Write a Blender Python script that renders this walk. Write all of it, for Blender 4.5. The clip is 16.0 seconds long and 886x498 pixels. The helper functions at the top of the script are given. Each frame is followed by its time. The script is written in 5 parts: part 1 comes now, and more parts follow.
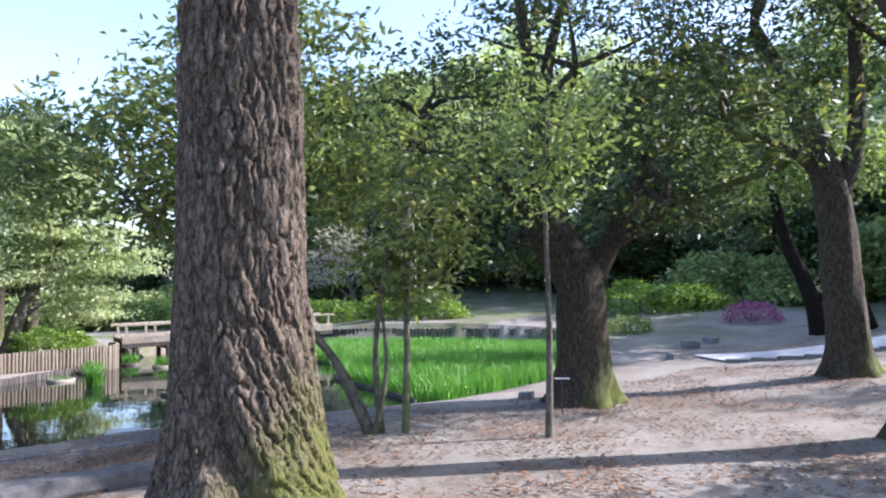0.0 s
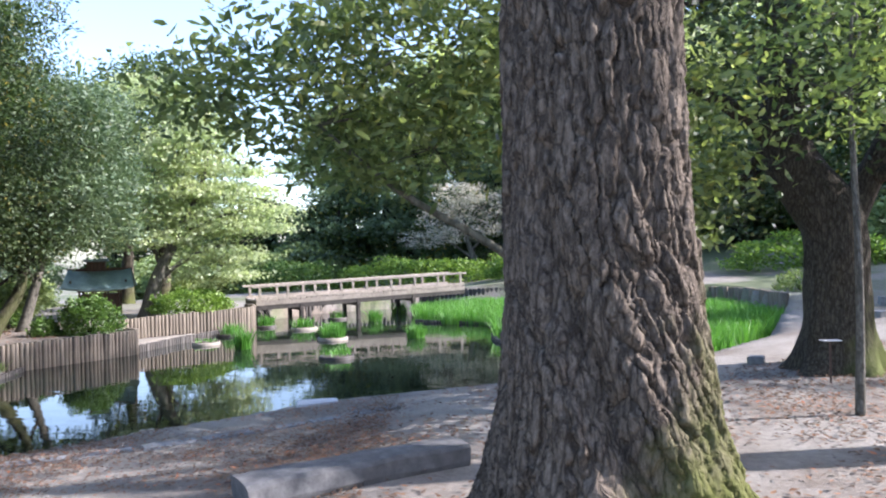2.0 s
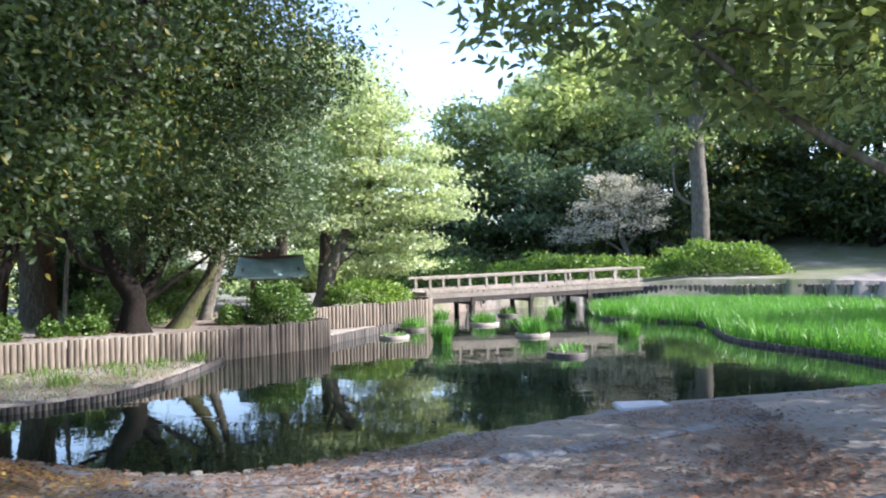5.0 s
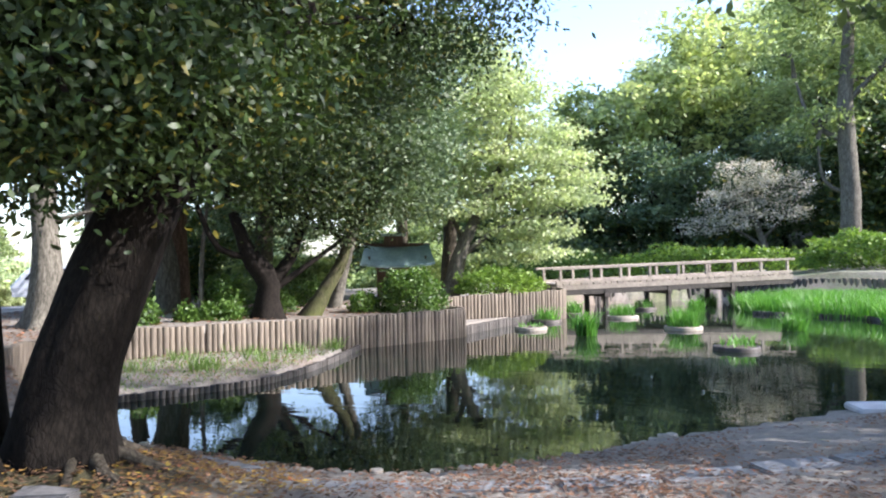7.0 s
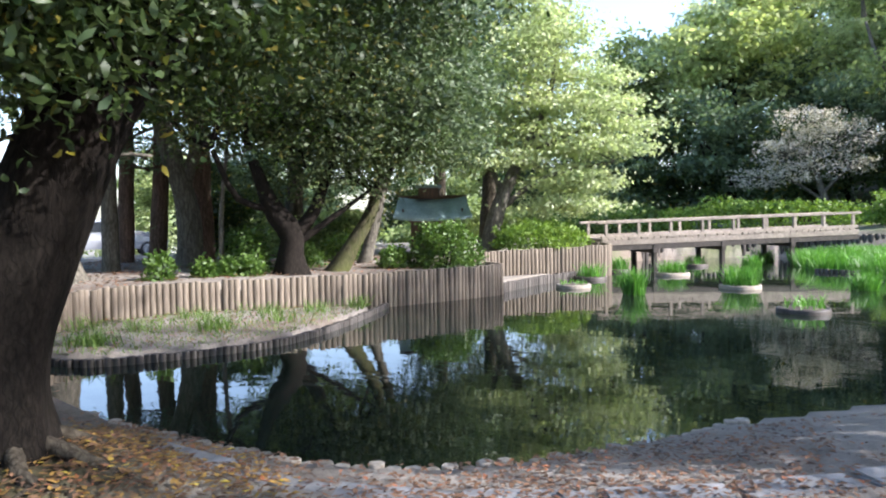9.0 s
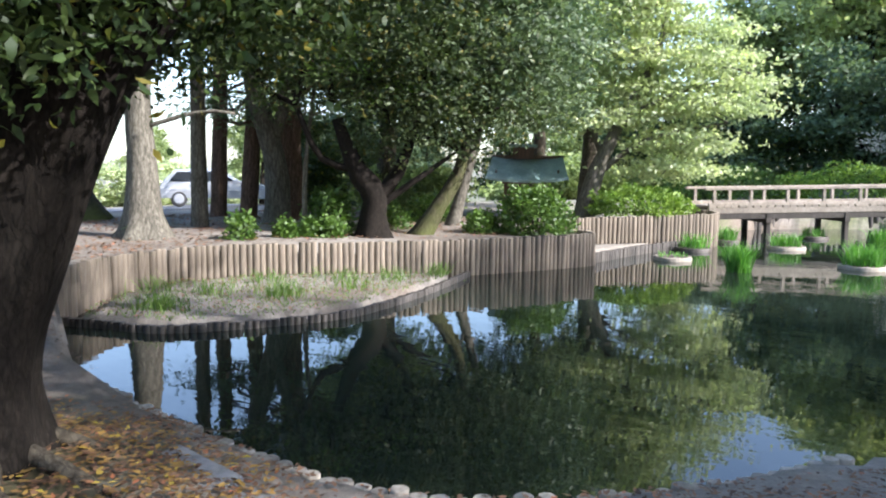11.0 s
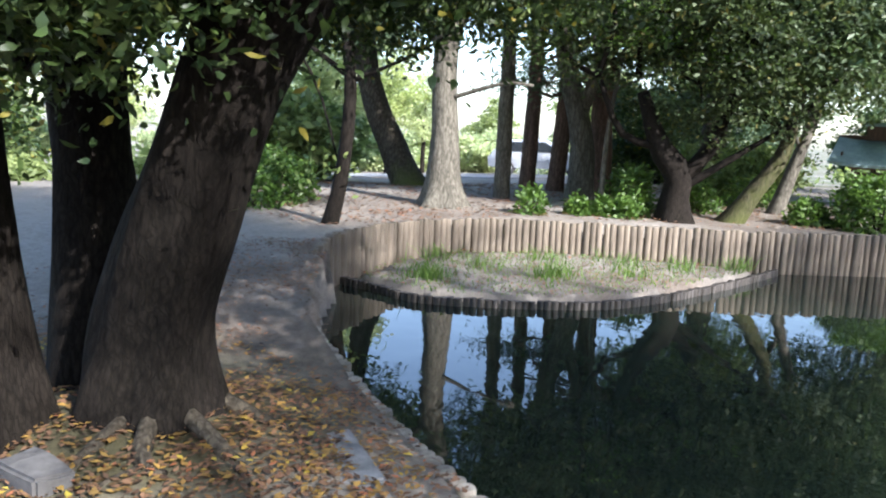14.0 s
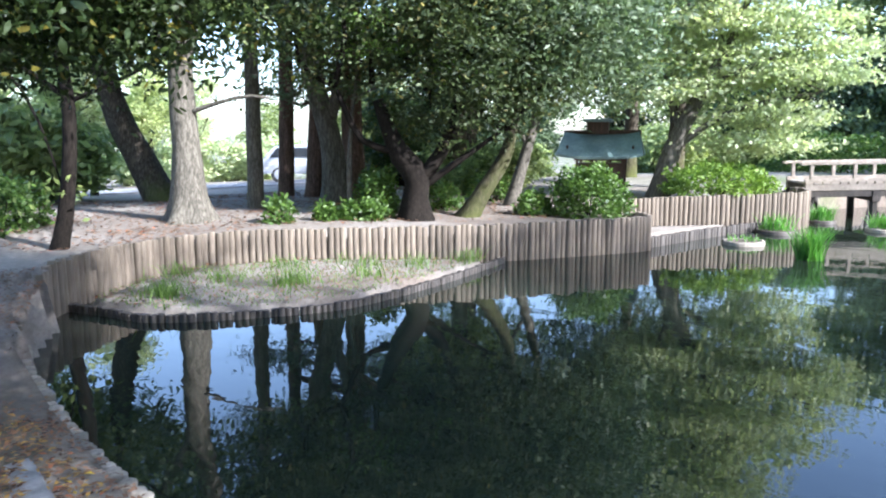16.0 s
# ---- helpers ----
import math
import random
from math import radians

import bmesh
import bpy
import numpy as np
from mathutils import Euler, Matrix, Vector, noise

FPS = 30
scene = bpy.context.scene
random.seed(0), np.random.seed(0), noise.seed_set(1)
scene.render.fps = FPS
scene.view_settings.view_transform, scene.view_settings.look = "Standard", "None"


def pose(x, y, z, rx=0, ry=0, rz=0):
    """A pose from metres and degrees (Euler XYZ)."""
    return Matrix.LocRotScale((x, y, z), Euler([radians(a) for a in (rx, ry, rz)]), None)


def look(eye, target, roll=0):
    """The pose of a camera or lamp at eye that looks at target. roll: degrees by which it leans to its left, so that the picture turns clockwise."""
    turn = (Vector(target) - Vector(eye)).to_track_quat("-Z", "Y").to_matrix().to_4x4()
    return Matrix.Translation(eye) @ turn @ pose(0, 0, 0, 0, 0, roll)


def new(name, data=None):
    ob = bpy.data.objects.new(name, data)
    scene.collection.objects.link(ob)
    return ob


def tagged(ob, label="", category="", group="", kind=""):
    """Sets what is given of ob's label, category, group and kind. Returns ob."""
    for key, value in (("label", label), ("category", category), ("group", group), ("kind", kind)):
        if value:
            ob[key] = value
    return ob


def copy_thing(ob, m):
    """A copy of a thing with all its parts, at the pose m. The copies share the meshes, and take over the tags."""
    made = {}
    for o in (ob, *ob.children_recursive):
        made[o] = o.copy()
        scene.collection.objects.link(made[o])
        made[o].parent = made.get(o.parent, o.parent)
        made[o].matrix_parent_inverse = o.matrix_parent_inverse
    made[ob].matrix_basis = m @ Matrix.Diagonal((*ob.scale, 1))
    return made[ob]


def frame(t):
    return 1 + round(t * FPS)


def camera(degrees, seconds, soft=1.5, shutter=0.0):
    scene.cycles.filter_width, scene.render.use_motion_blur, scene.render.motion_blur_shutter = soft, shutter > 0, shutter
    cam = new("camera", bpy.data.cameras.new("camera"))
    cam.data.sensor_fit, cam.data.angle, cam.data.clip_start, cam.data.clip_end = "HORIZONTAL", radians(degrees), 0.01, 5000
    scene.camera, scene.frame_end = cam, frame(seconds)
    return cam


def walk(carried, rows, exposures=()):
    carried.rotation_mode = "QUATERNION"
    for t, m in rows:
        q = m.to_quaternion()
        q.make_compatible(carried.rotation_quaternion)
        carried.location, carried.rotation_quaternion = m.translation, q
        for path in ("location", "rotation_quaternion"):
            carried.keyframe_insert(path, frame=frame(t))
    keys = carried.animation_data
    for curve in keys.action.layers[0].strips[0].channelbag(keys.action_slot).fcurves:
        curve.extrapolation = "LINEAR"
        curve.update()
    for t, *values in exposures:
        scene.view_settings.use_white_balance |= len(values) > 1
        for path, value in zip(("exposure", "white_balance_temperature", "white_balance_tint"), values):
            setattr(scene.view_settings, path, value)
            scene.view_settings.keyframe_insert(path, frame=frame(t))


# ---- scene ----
cam = camera(59.8, 16.0, soft=2.1)
PATH = [
    (0, (0.480, 2.538, 1.916), (0.126, 4.503, 2.025), -0.7),
    (0.5, (-0.195, 2.938, 1.889), (-0.579, 4.901, 1.929), -2.4),
    (1, (-0.790, 3.259, 1.860), (-1.232, 5.210, 1.863), -2.7),
    (1.5, (-1.326, 3.677, 1.828), (-1.859, 5.604, 1.859), -4.6),
    (2, (-1.883, 3.981, 1.759), (-2.446, 5.900, 1.774), -1.6),
    (2.5, (-2.422, 4.225, 1.727), (-3.004, 6.138, 1.722), -0.8),
    (3, (-3.034, 4.436, 1.728), (-3.702, 6.320, 1.763), -1.3),
    (3.5, (-3.680, 4.607, 1.614), (-4.318, 6.502, 1.602), -1.6),
    (4, (-4.267, 4.818, 1.533), (-5.020, 6.670, 1.550), -0.9),
    (4.2, (-4.455, 4.881, 1.509), (-5.233, 6.724, 1.537), -1.9),
    (6.3, (-6.083, 5.425, 1.195), (-6.874, 7.261, 1.228), 0.6),
    (6.5, (-6.171, 5.488, 1.181), (-6.990, 7.312, 1.156), -0.8),
    (7, (-6.330, 5.711, 1.147), (-7.348, 7.432, 1.180), -0.9),
    (7.5, (-6.473, 5.974, 1.136), (-7.457, 7.715, 1.101), 1.4),
    (8, (-6.603, 6.169, 1.159), (-7.626, 7.885, 1.086), 1.1),
    (8.5, (-6.664, 6.429, 1.124), (-7.723, 8.125, 1.134), 1.0),
    (9, (-6.738, 6.689, 1.097), (-7.852, 8.347, 1.015), -0.8),
    (9.2, (-6.762, 6.783, 1.091), (-7.882, 8.436, 1.008), 2.0),
    (11.3, (-6.875, 7.539, 1.299), (-8.244, 8.983, 1.070), 1.8),
    (11.5, (-6.898, 7.662, 1.292), (-8.334, 9.044, 1.092), 4.6),
    (12, (-6.912, 7.884, 1.314), (-8.496, 9.069, 0.993), 3.7),
    (12.5, (-6.975, 8.110, 1.339), (-8.686, 9.114, 1.055), 5.8),
    (13, (-6.959, 8.212, 1.354), (-8.736, 9.089, 1.052), 4.2),
    (13.5, (-6.891, 8.254, 1.369), (-8.727, 9.005, 1.082), 1.6),
    (14, (-6.834, 8.272, 1.361), (-8.651, 9.061, 1.060), 2.5),
    (14.5, (-6.718, 8.298, 1.374), (-8.504, 9.155, 1.078), 3.5),
    (15, (-6.536, 8.423, 1.402), (-8.191, 9.526, 1.165), 1.6),
    (15.5, (-6.295, 8.557, 1.485), (-7.789, 9.859, 1.186), 0.2),
    (16, (-6.111, 8.650, 1.496), (-7.659, 9.889, 1.209), -0.1),
]
walk(cam, [(t, look(eye, target, roll)) for t, eye, target, roll in PATH], [(0, 1.7, 5850, 21), (4, 1.9, 5900, 18), (9, 1.8, 6050, 17), (12, 1.9, 5950, 14), (15, 1.95, 5850, 14), (16, 2.15, 5600, 15)])

# ---------------------------------------------------------------- light
SUN_AZ, SUN_EL = (0.95, 0.30), 34.0
world = bpy.data.worlds.new("world")
scene.world = world
world.use_nodes = True
wn = world.node_tree
sky = wn.nodes.new("ShaderNodeTexSky")
sky.sky_type = "NISHITA"
sky.sun_disc = False
sky.sun_elevation = radians(SUN_EL)
sky.sun_rotation = math.atan2(SUN_AZ[0], SUN_AZ[1])
sky.air_density, sky.dust_density, sky.ozone_density = 1.0, 1.4, 1.0
wn.nodes["Background"].inputs["Strength"].default_value = 0.15
wn.links.new(sky.outputs[0], wn.nodes["Background"].inputs["Color"])
sun_data = bpy.data.lights.new("sun", "SUN")
sun_data.energy, sun_data.angle, sun_data.color = 4.0, radians(0.6), (1.0, 0.94, 0.86)
sun = new("sun", sun_data)
sun.matrix_world = look((40 * SUN_AZ[0], 40 * SUN_AZ[1], 40 * math.tan(radians(SUN_EL))), (0, 0, 0))

# ---------------------------------------------------------------- materials
def nodes_of(name):
    m = bpy.data.materials.new(name)
    m.use_nodes = True
    nt = m.node_tree
    return m, nt, nt.nodes["Principled BSDF"]


def ramp(nt, fac, stops):
    r = nt.nodes.new("ShaderNodeValToRGB")
    while len(r.color_ramp.elements) < len(stops):
        r.color_ramp.elements.new(0.5)
    for e, (p, c) in zip(r.color_ramp.elements, stops):
        e.position, e.color = p, (*c, 1)
    nt.links.new(fac, r.inputs[0])
    return r.outputs[0]


def noise_tex(nt, scale, detail=6, stretch=(1, 1, 1), rough=0.6, distort=0.0):
    co = nt.nodes.new("ShaderNodeTexCoord")
    mp = nt.nodes.new("ShaderNodeMapping")
    mp.inputs["Scale"].default_value = stretch
    nt.links.new(co.outputs["Object"], mp.inputs[0])
    n = nt.nodes.new("ShaderNodeTexNoise")
    n.inputs["Scale"].default_value, n.inputs["Detail"].default_value = scale, detail
    n.inputs["Roughness"].default_value, n.inputs["Distortion"].default_value = rough, distort
    nt.links.new(mp.outputs[0], n.inputs["Vector"])
    return n.outputs["Fac"]


def mix(nt, fac, a, b, kind="MIX"):
    x = nt.nodes.new("ShaderNodeMix")
    x.data_type, x.blend_type = "RGBA", kind
    if isinstance(fac, (int, float)):
        x.inputs[0].default_value = fac
    else:
        nt.links.new(fac, x.inputs[0])
    for i, v in ((6, a), (7, b)):
        if isinstance(v, tuple):
            x.inputs[i].default_value = (*v, 1)
        else:
            nt.links.new(v, x.inputs[i])
    return x.outputs[2]


def bump(nt, bsdf, height, strength, distance):
    b = nt.nodes.new("ShaderNodeBump")
    b.inputs["Strength"].default_value, b.inputs["Distance"].default_value = strength, distance
    nt.links.new(height, b.inputs["Height"])
    nt.links.new(b.outputs[0], bsdf.inputs["Normal"])


def plain(name, dark, light, scale=6, rough=0.8, stretch=(1, 1, 1), depth=0.01, strength=0.6, detail=8, island=0.0, per_object=0.0, metal=0.0):
    """A surface with grain at two scales, stains and fine relief."""
    m, nt, b = nodes_of(name)
    fine = noise_tex(nt, scale, detail, stretch, 0.65)
    broad = noise_tex(nt, scale * 0.17, 3, stretch)
    col = ramp(nt, fine, [(0.3, dark), (0.7, light)])
    col = mix(nt, ramp(nt, broad, [(0.4, (0, 0, 0)), (0.65, (0.55, 0.55, 0.55))]), col, tuple(0.6 * d + 0.1 * l for d, l in zip(dark, light)))
    for amount, source in ((island, "ShaderNodeNewGeometry"), (per_object, "ShaderNodeObjectInfo")):
        if amount:
            g = nt.nodes.new(source)
            out = g.outputs["Random Per Island"] if source.endswith("Geometry") else g.outputs["Random"]
            v = ramp(nt, out, [(0, (1 - amount,) * 3), (1, (1 + 0.4 * amount,) * 3)])
            col = mix(nt, 1.0, col, v, "MULTIPLY")
    nt.links.new(col, b.inputs["Base Color"])
    b.inputs["Roughness"].default_value = rough
    b.inputs["Metallic"].default_value = metal
    bump(nt, b, fine, strength, depth)
    return m


def leaf_material(name, dark, light, tip=None, rough=0.45, through_share=0.35):
    """Leaves: each one its own shade; light passes through in part."""
    m, nt, b = nodes_of(name)
    g = nt.nodes.new("ShaderNodeNewGeometry")
    stops = [(0.0, dark), (0.75, light)]
    if tip:
        stops += [(0.93, light), (0.97, tip)]
    col = ramp(nt, g.outputs["Random Per Island"], stops)
    patch = noise_tex(nt, 0.7, 2)
    col = mix(nt, 1.0, col, ramp(nt, patch, [(0.3, (0.7, 0.75, 0.7)), (0.7, (1.15, 1.1, 1.0))]), "MULTIPLY")
    nt.links.new(col, b.inputs["Base Color"])
    b.inputs["Roughness"].default_value = rough
    t = nt.nodes.new("ShaderNodeBsdfTranslucent")
    nt.links.new(mix(nt, 1.0, col, (1.15, 1.22, 0.78), "MULTIPLY"), t.inputs[0])
    s = nt.nodes.new("ShaderNodeMixShader")
    s.inputs[0].default_value = through_share
    nt.links.new(b.outputs[0], s.inputs[1])
    nt.links.new(t.outputs[0], s.inputs[2])
    nt.links.new(s.outputs[0], nt.nodes["Material Output"].inputs[0])
    return m


def bark_material(name, dark, light, moss=None, scale=9, stretch=(1, 1, 0.22), depth=0.02, gap=0.6):
    m, nt, b = nodes_of(name)
    co = nt.nodes.new("ShaderNodeTexCoord")
    mp = nt.nodes.new("ShaderNodeMapping")
    mp.inputs["Scale"].default_value = stretch
    nt.links.new(co.outputs["Object"], mp.inputs[0])
    v = nt.nodes.new("ShaderNodeTexVoronoi")
    v.feature = "DISTANCE_TO_EDGE"
    v.inputs["Scale"].default_value = scale
    n0 = noise_tex(nt, 5, 4)
    warp = mix(nt, 0.12, mp.outputs[0], n0, "ADD")
    nt.links.new(warp, v.inputs["Vector"])
    fine = noise_tex(nt, 38, 8, (1, 1, 0.3), 0.7)
    plate = ramp(nt, v.outputs["Distance"], [(0.0, (gap, gap, gap)), (0.2, (1, 1, 1))])
    col = mix(nt, 1.0, ramp(nt, fine, [(0.32, dark), (0.68, light)]), plate, "MULTIPLY")
    lich = ramp(nt, noise_tex(nt, 2.3, 5), [(0.58, (0, 0, 0)), (0.75, (0.4, 0.4, 0.4))])
    col = mix(nt, lich, col, tuple(min(0.5, 1.25 * c) for c in light))
    if moss:
        sep = nt.nodes.new("ShaderNodeSeparateXYZ")
        nt.links.new(co.outputs["Object"], sep.inputs[0])
        ad = nt.nodes.new("ShaderNodeMath")
        ad.operation = "MULTIPLY_ADD"
        nt.links.new(sep.outputs["Z"], ad.inputs[0])
        ad.inputs[1].default_value = -0.45
        nt.links.new(sep.outputs["X"], ad.inputs[2])
        ad2 = nt.nodes.new("ShaderNodeMath")
        ad2.operation = "ADD"
        nt.links.new(ad.outputs[0], ad2.inputs[0])
        nt.links.new(noise_tex(nt, 3.5, 6), ad2.inputs[1])
        col = mix(nt, ramp(nt, ad2.outputs[0], [(0.3, (0, 0, 0)), (0.95, (0.8, 0.8, 0.8))]), col, moss)
    nt.links.new(col, b.inputs["Base Color"])
    b.inputs["Roughness"].default_value = 0.92
    b.inputs["Specular IOR Level"].default_value = 0.12
    h = mix(nt, 0.35, plate, fine)
    bump(nt, b, h, 0.9, depth)
    return m


def ground_material():
    m, nt, b = nodes_of("sandy_ground")
    broad = noise_tex(nt, 0.35, 5, rough=0.65)
    fine = noise_tex(nt, 14, 10, rough=0.75)
    grit = noise_tex(nt, 90, 4, rough=0.8)
    sand = ramp(nt, fine, [(0.32, (0.185, 0.165, 0.135)), (0.68, (0.315, 0.288, 0.25))])
    soil = ramp(nt, fine, [(0.35, (0.10, 0.075, 0.054)), (0.7, (0.20, 0.16, 0.12))])
    col = mix(nt, ramp(nt, broad, [(0.46, (0, 0, 0)), (0.62, (0.8, 0.8, 0.8))]), sand, soil)
    col = mix(nt, 1.0, col, ramp(nt, grit, [(0.3, (0.75, 0.75, 0.75)), (0.7, (1.15, 1.15, 1.15))]), "MULTIPLY")
    grass = ramp(nt, fine, [(0.35, (0.05, 0.075, 0.025)), (0.7, (0.14, 0.16, 0.06))])
    far = nt.nodes.new("ShaderNodeTexCoord")
    sep = nt.nodes.new("ShaderNodeSeparateXYZ")
    nt.links.new(far.outputs["Object"], sep.inputs[0])
    gy = nt.nodes.new("ShaderNodeMapRange")
    gy.inputs["From Min"].default_value, gy.inputs["From Max"].default_value = 25, 31
    nt.links.new(sep.outputs["Y"], gy.inputs[0])
    gm = nt.nodes.new("ShaderNodeMath")
    gm.operation = "MULTIPLY"
    nt.links.new(gy.outputs[0], gm.inputs[0])
    nt.links.new(ramp(nt, noise_tex(nt, 0.25, 4), [(0.42, (0, 0, 0)), (0.55, (0.9, 0.9, 0.9))]), gm.inputs[1])
    col = mix(nt, gm.outputs[0], col, grass)
    away = nt.nodes.new("ShaderNodeVectorMath")
    away.operation = "DISTANCE"
    nt.links.new(far.outputs["Object"], away.inputs[0])
    away.inputs[1].default_value = (-10.9, 8.0, 0.0)
    near = nt.nodes.new("ShaderNodeMath")
    near.operation = "MULTIPLY_ADD"
    nt.links.new(noise_tex(nt, 1.6, 5), near.inputs[0])
    near.inputs[1].default_value = -1.6
    nt.links.new(away.outputs["Value"], near.inputs[2])
    moss = ramp(nt, fine, [(0.35, (0.04, 0.036, 0.018)), (0.7, (0.11, 0.1, 0.045))])
    part_moss = nt.nodes.new("ShaderNodeMapRange")
    part_moss.inputs["From Min"].default_value, part_moss.inputs["From Max"].default_value = 1.1, 0.2
    nt.links.new(near.outputs[0], part_moss.inputs[0])
    col = mix(nt, part_moss.outputs[0], col, moss)
    nt.links.new(col, b.inputs["Base Color"])
    b.inputs["Roughness"].default_value = 0.95
    bump(nt, b, mix(nt, 0.5, fine, grit), 0.7, 0.02)
    return m


def water_material():
    m, nt, b = nodes_of("pond_water")
    b.inputs["Base Color"].default_value = (0.012, 0.018, 0.012, 1)
    b.inputs["Roughness"].default_value = 0.015
    b.inputs["IOR"].default_value = 1.4
    w = noise_tex(nt, 1.6, 3, (1, 1.6, 1), 0.5, 0.6)
    bump(nt, b, w, 0.05, 0.05)
    return m


GROUND = ground_material()
WATER = water_material()
LOG = plain("weathered_log", (0.11, 0.088, 0.063), (0.285, 0.238, 0.18), 14, 0.85, (1, 1, 0.12), 0.006, per_object=0.3)
# Wet edging logs; under the bridge this dark tone stands in for shade.
LOG_DARK = plain("wet_and_shaded_log", (0.03, 0.025, 0.02), (0.10, 0.085, 0.07), 16, 0.6, (1, 1, 0.2), 0.005, per_object=0.4)
LOG_PALE = plain("pale_log_end", (0.22, 0.19, 0.15), (0.42, 0.38, 0.31), 20, 0.85, (1, 1, 0.4), 0.005, per_object=0.4)
PLANK = plain("weathered_plank", (0.24, 0.20, 0.16), (0.46, 0.41, 0.34), 12, 0.8, (1, 0.1, 1), 0.004, per_object=0.25)
STONE = plain("grey_stone", (0.13, 0.135, 0.14), (0.30, 0.30, 0.295), 9, 0.85, (1, 1, 1), 0.015, per_object=0.15)
DARK_STONE = plain("dark_weathered_stone", (0.06, 0.06, 0.06), (0.17, 0.165, 0.16), 9, 0.9, (1, 1, 1), 0.015)
PALE_STONE = plain("pale_stone", (0.42, 0.43, 0.45), (0.62, 0.62, 0.62), 9, 0.8, (1, 1, 1), 0.01)
SOIL = plain("dark_soil", (0.05, 0.04, 0.03), (0.14, 0.11, 0.085), 18, 0.95, (1, 1, 1), 0.02)
BARK_BIG = bark_material("furrowed_bark", (0.034, 0.027, 0.021), (0.21, 0.17, 0.13), (0.10, 0.112, 0.026), 17, (1, 1, 0.22), 0.02, 0.4)
BARK_ROOT = bark_material("root_bark", (0.03, 0.025, 0.018), (0.11, 0.095, 0.07), None, 20, (1, 1, 1), 0.012, 0.6)
# Near-black: the deep shade under the crowns is put into this bark colour.
BARK_DARK = bark_material("shaded_dark_bark", (0.007, 0.006, 0.005), (0.028, 0.023, 0.018), None, 34, (1, 1, 0.3), 0.008, 0.6)
BARK_OLD = bark_material("mossy_old_bark", (0.032, 0.027, 0.02), (0.125, 0.108, 0.08), (0.10, 0.12, 0.03), 18, (1, 1, 0.25), 0.015, 0.5)
BARK_GREY = bark_material("grey_bark", (0.065, 0.06, 0.047), (0.21, 0.195, 0.16), None, 12, (1, 1, 0.15), 0.01)
BARK_RED = bark_material("reddish_bark", (0.075, 0.047, 0.035), (0.21, 0.14, 0.105), None, 15, (1, 1, 0.08), 0.01)
BARK_SMOOTH = bark_material("smooth_bark", (0.085, 0.08, 0.058), (0.21, 0.195, 0.145), (0.12, 0.15, 0.05), 5, (1, 1, 0.7), 0.006)
LEAF_EVERGREEN = leaf_material("evergreen_leaf", (0.022, 0.046, 0.015), (0.075, 0.12, 0.032), (0.28, 0.24, 0.04), 0.5, 0.3)
LEAF_DEEP = leaf_material("deep_evergreen_leaf", (0.024, 0.044, 0.015), (0.08, 0.116, 0.037), (0.2, 0.18, 0.05), 0.6, 0.3)
LEAF_BROAD = leaf_material("broad_leaf", (0.075, 0.11, 0.04), (0.26, 0.31, 0.12), (0.40, 0.38, 0.12), 0.45, 0.5)
LEAF_OLD = leaf_material("old_tree_leaf", (0.022, 0.04, 0.014), (0.075, 0.108, 0.037), (0.24, 0.22, 0.06), 0.5, 0.38)
# Paler than forest_leaf: strong sun on the foliage is put into these two colours.
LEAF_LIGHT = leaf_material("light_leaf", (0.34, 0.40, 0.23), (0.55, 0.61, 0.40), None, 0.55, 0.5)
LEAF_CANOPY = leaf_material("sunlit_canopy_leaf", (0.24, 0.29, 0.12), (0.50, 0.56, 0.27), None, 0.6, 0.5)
LEAF_SPRAY = leaf_material("fresh_spray_leaf", (0.14, 0.27, 0.05), (0.26, 0.44, 0.10), None, 0.5, 0.5)
LEAF_MID = leaf_material("mid_leaf", (0.10, 0.155, 0.05), (0.27, 0.34, 0.12), None, 0.55, 0.45)
LEAF_FOREST = leaf_material("forest_leaf", (0.13, 0.18, 0.07), (0.33, 0.40, 0.17), None, 0.6, 0.45)
LEAF_BLUE = leaf_material("blue_green_leaf", (0.06, 0.105, 0.06), (0.16, 0.22, 0.12), None, 0.55, 0.35)
LEAF_GREY = leaf_material("grey_blossom", (0.44, 0.40, 0.38), (0.70, 0.65, 0.62), None, 0.8, 0.3)
LEAF_HEDGE = leaf_material("hedge_leaf", (0.08, 0.16, 0.025), (0.22, 0.34, 0.06), None, 0.55, 0.4)
LEAF_DULL = leaf_material("dark_hedge_leaf", (0.04, 0.09, 0.018), (0.12, 0.21, 0.04), None, 0.5, 0.35)
LEAF_PINK = leaf_material("azalea_flower", (0.30, 0.08, 0.24), (0.48, 0.18, 0.40), None, 0.6, 0.3)
IRIS = leaf_material("iris_blade", (0.06, 0.19, 0.03), (0.15, 0.36, 0.06), None, 0.45, 0.4)
GRASS = leaf_material("grass_blade", (0.07, 0.14, 0.03), (0.17, 0.27, 0.06), None, 0.5, 0.4)
DEAD_BROWN = leaf_material("fallen_brown_leaf", (0.05, 0.028, 0.018), (0.24, 0.13, 0.075), (0.36, 0.13, 0.06), 0.75, 0.1)
DEAD_YELLOW = leaf_material("fallen_yellow_leaf", (0.15, 0.08, 0.035), (0.36, 0.22, 0.055), (0.55, 0.42, 0.06), 0.7, 0.1)
ROOF = plain("green_copper_roof", (0.17, 0.27, 0.27), (0.30, 0.41, 0.42), 5, 0.55, (1, 1, 1), 0.01)
DARK_WOOD = plain("dark_timber", (0.05, 0.03, 0.022), (0.15, 0.085, 0.06), 10, 0.7, (1, 1, 0.2), 0.005)
PLASTER = plain("pale_wall", (0.5, 0.46, 0.42), (0.68, 0.64, 0.6), 6, 0.85)
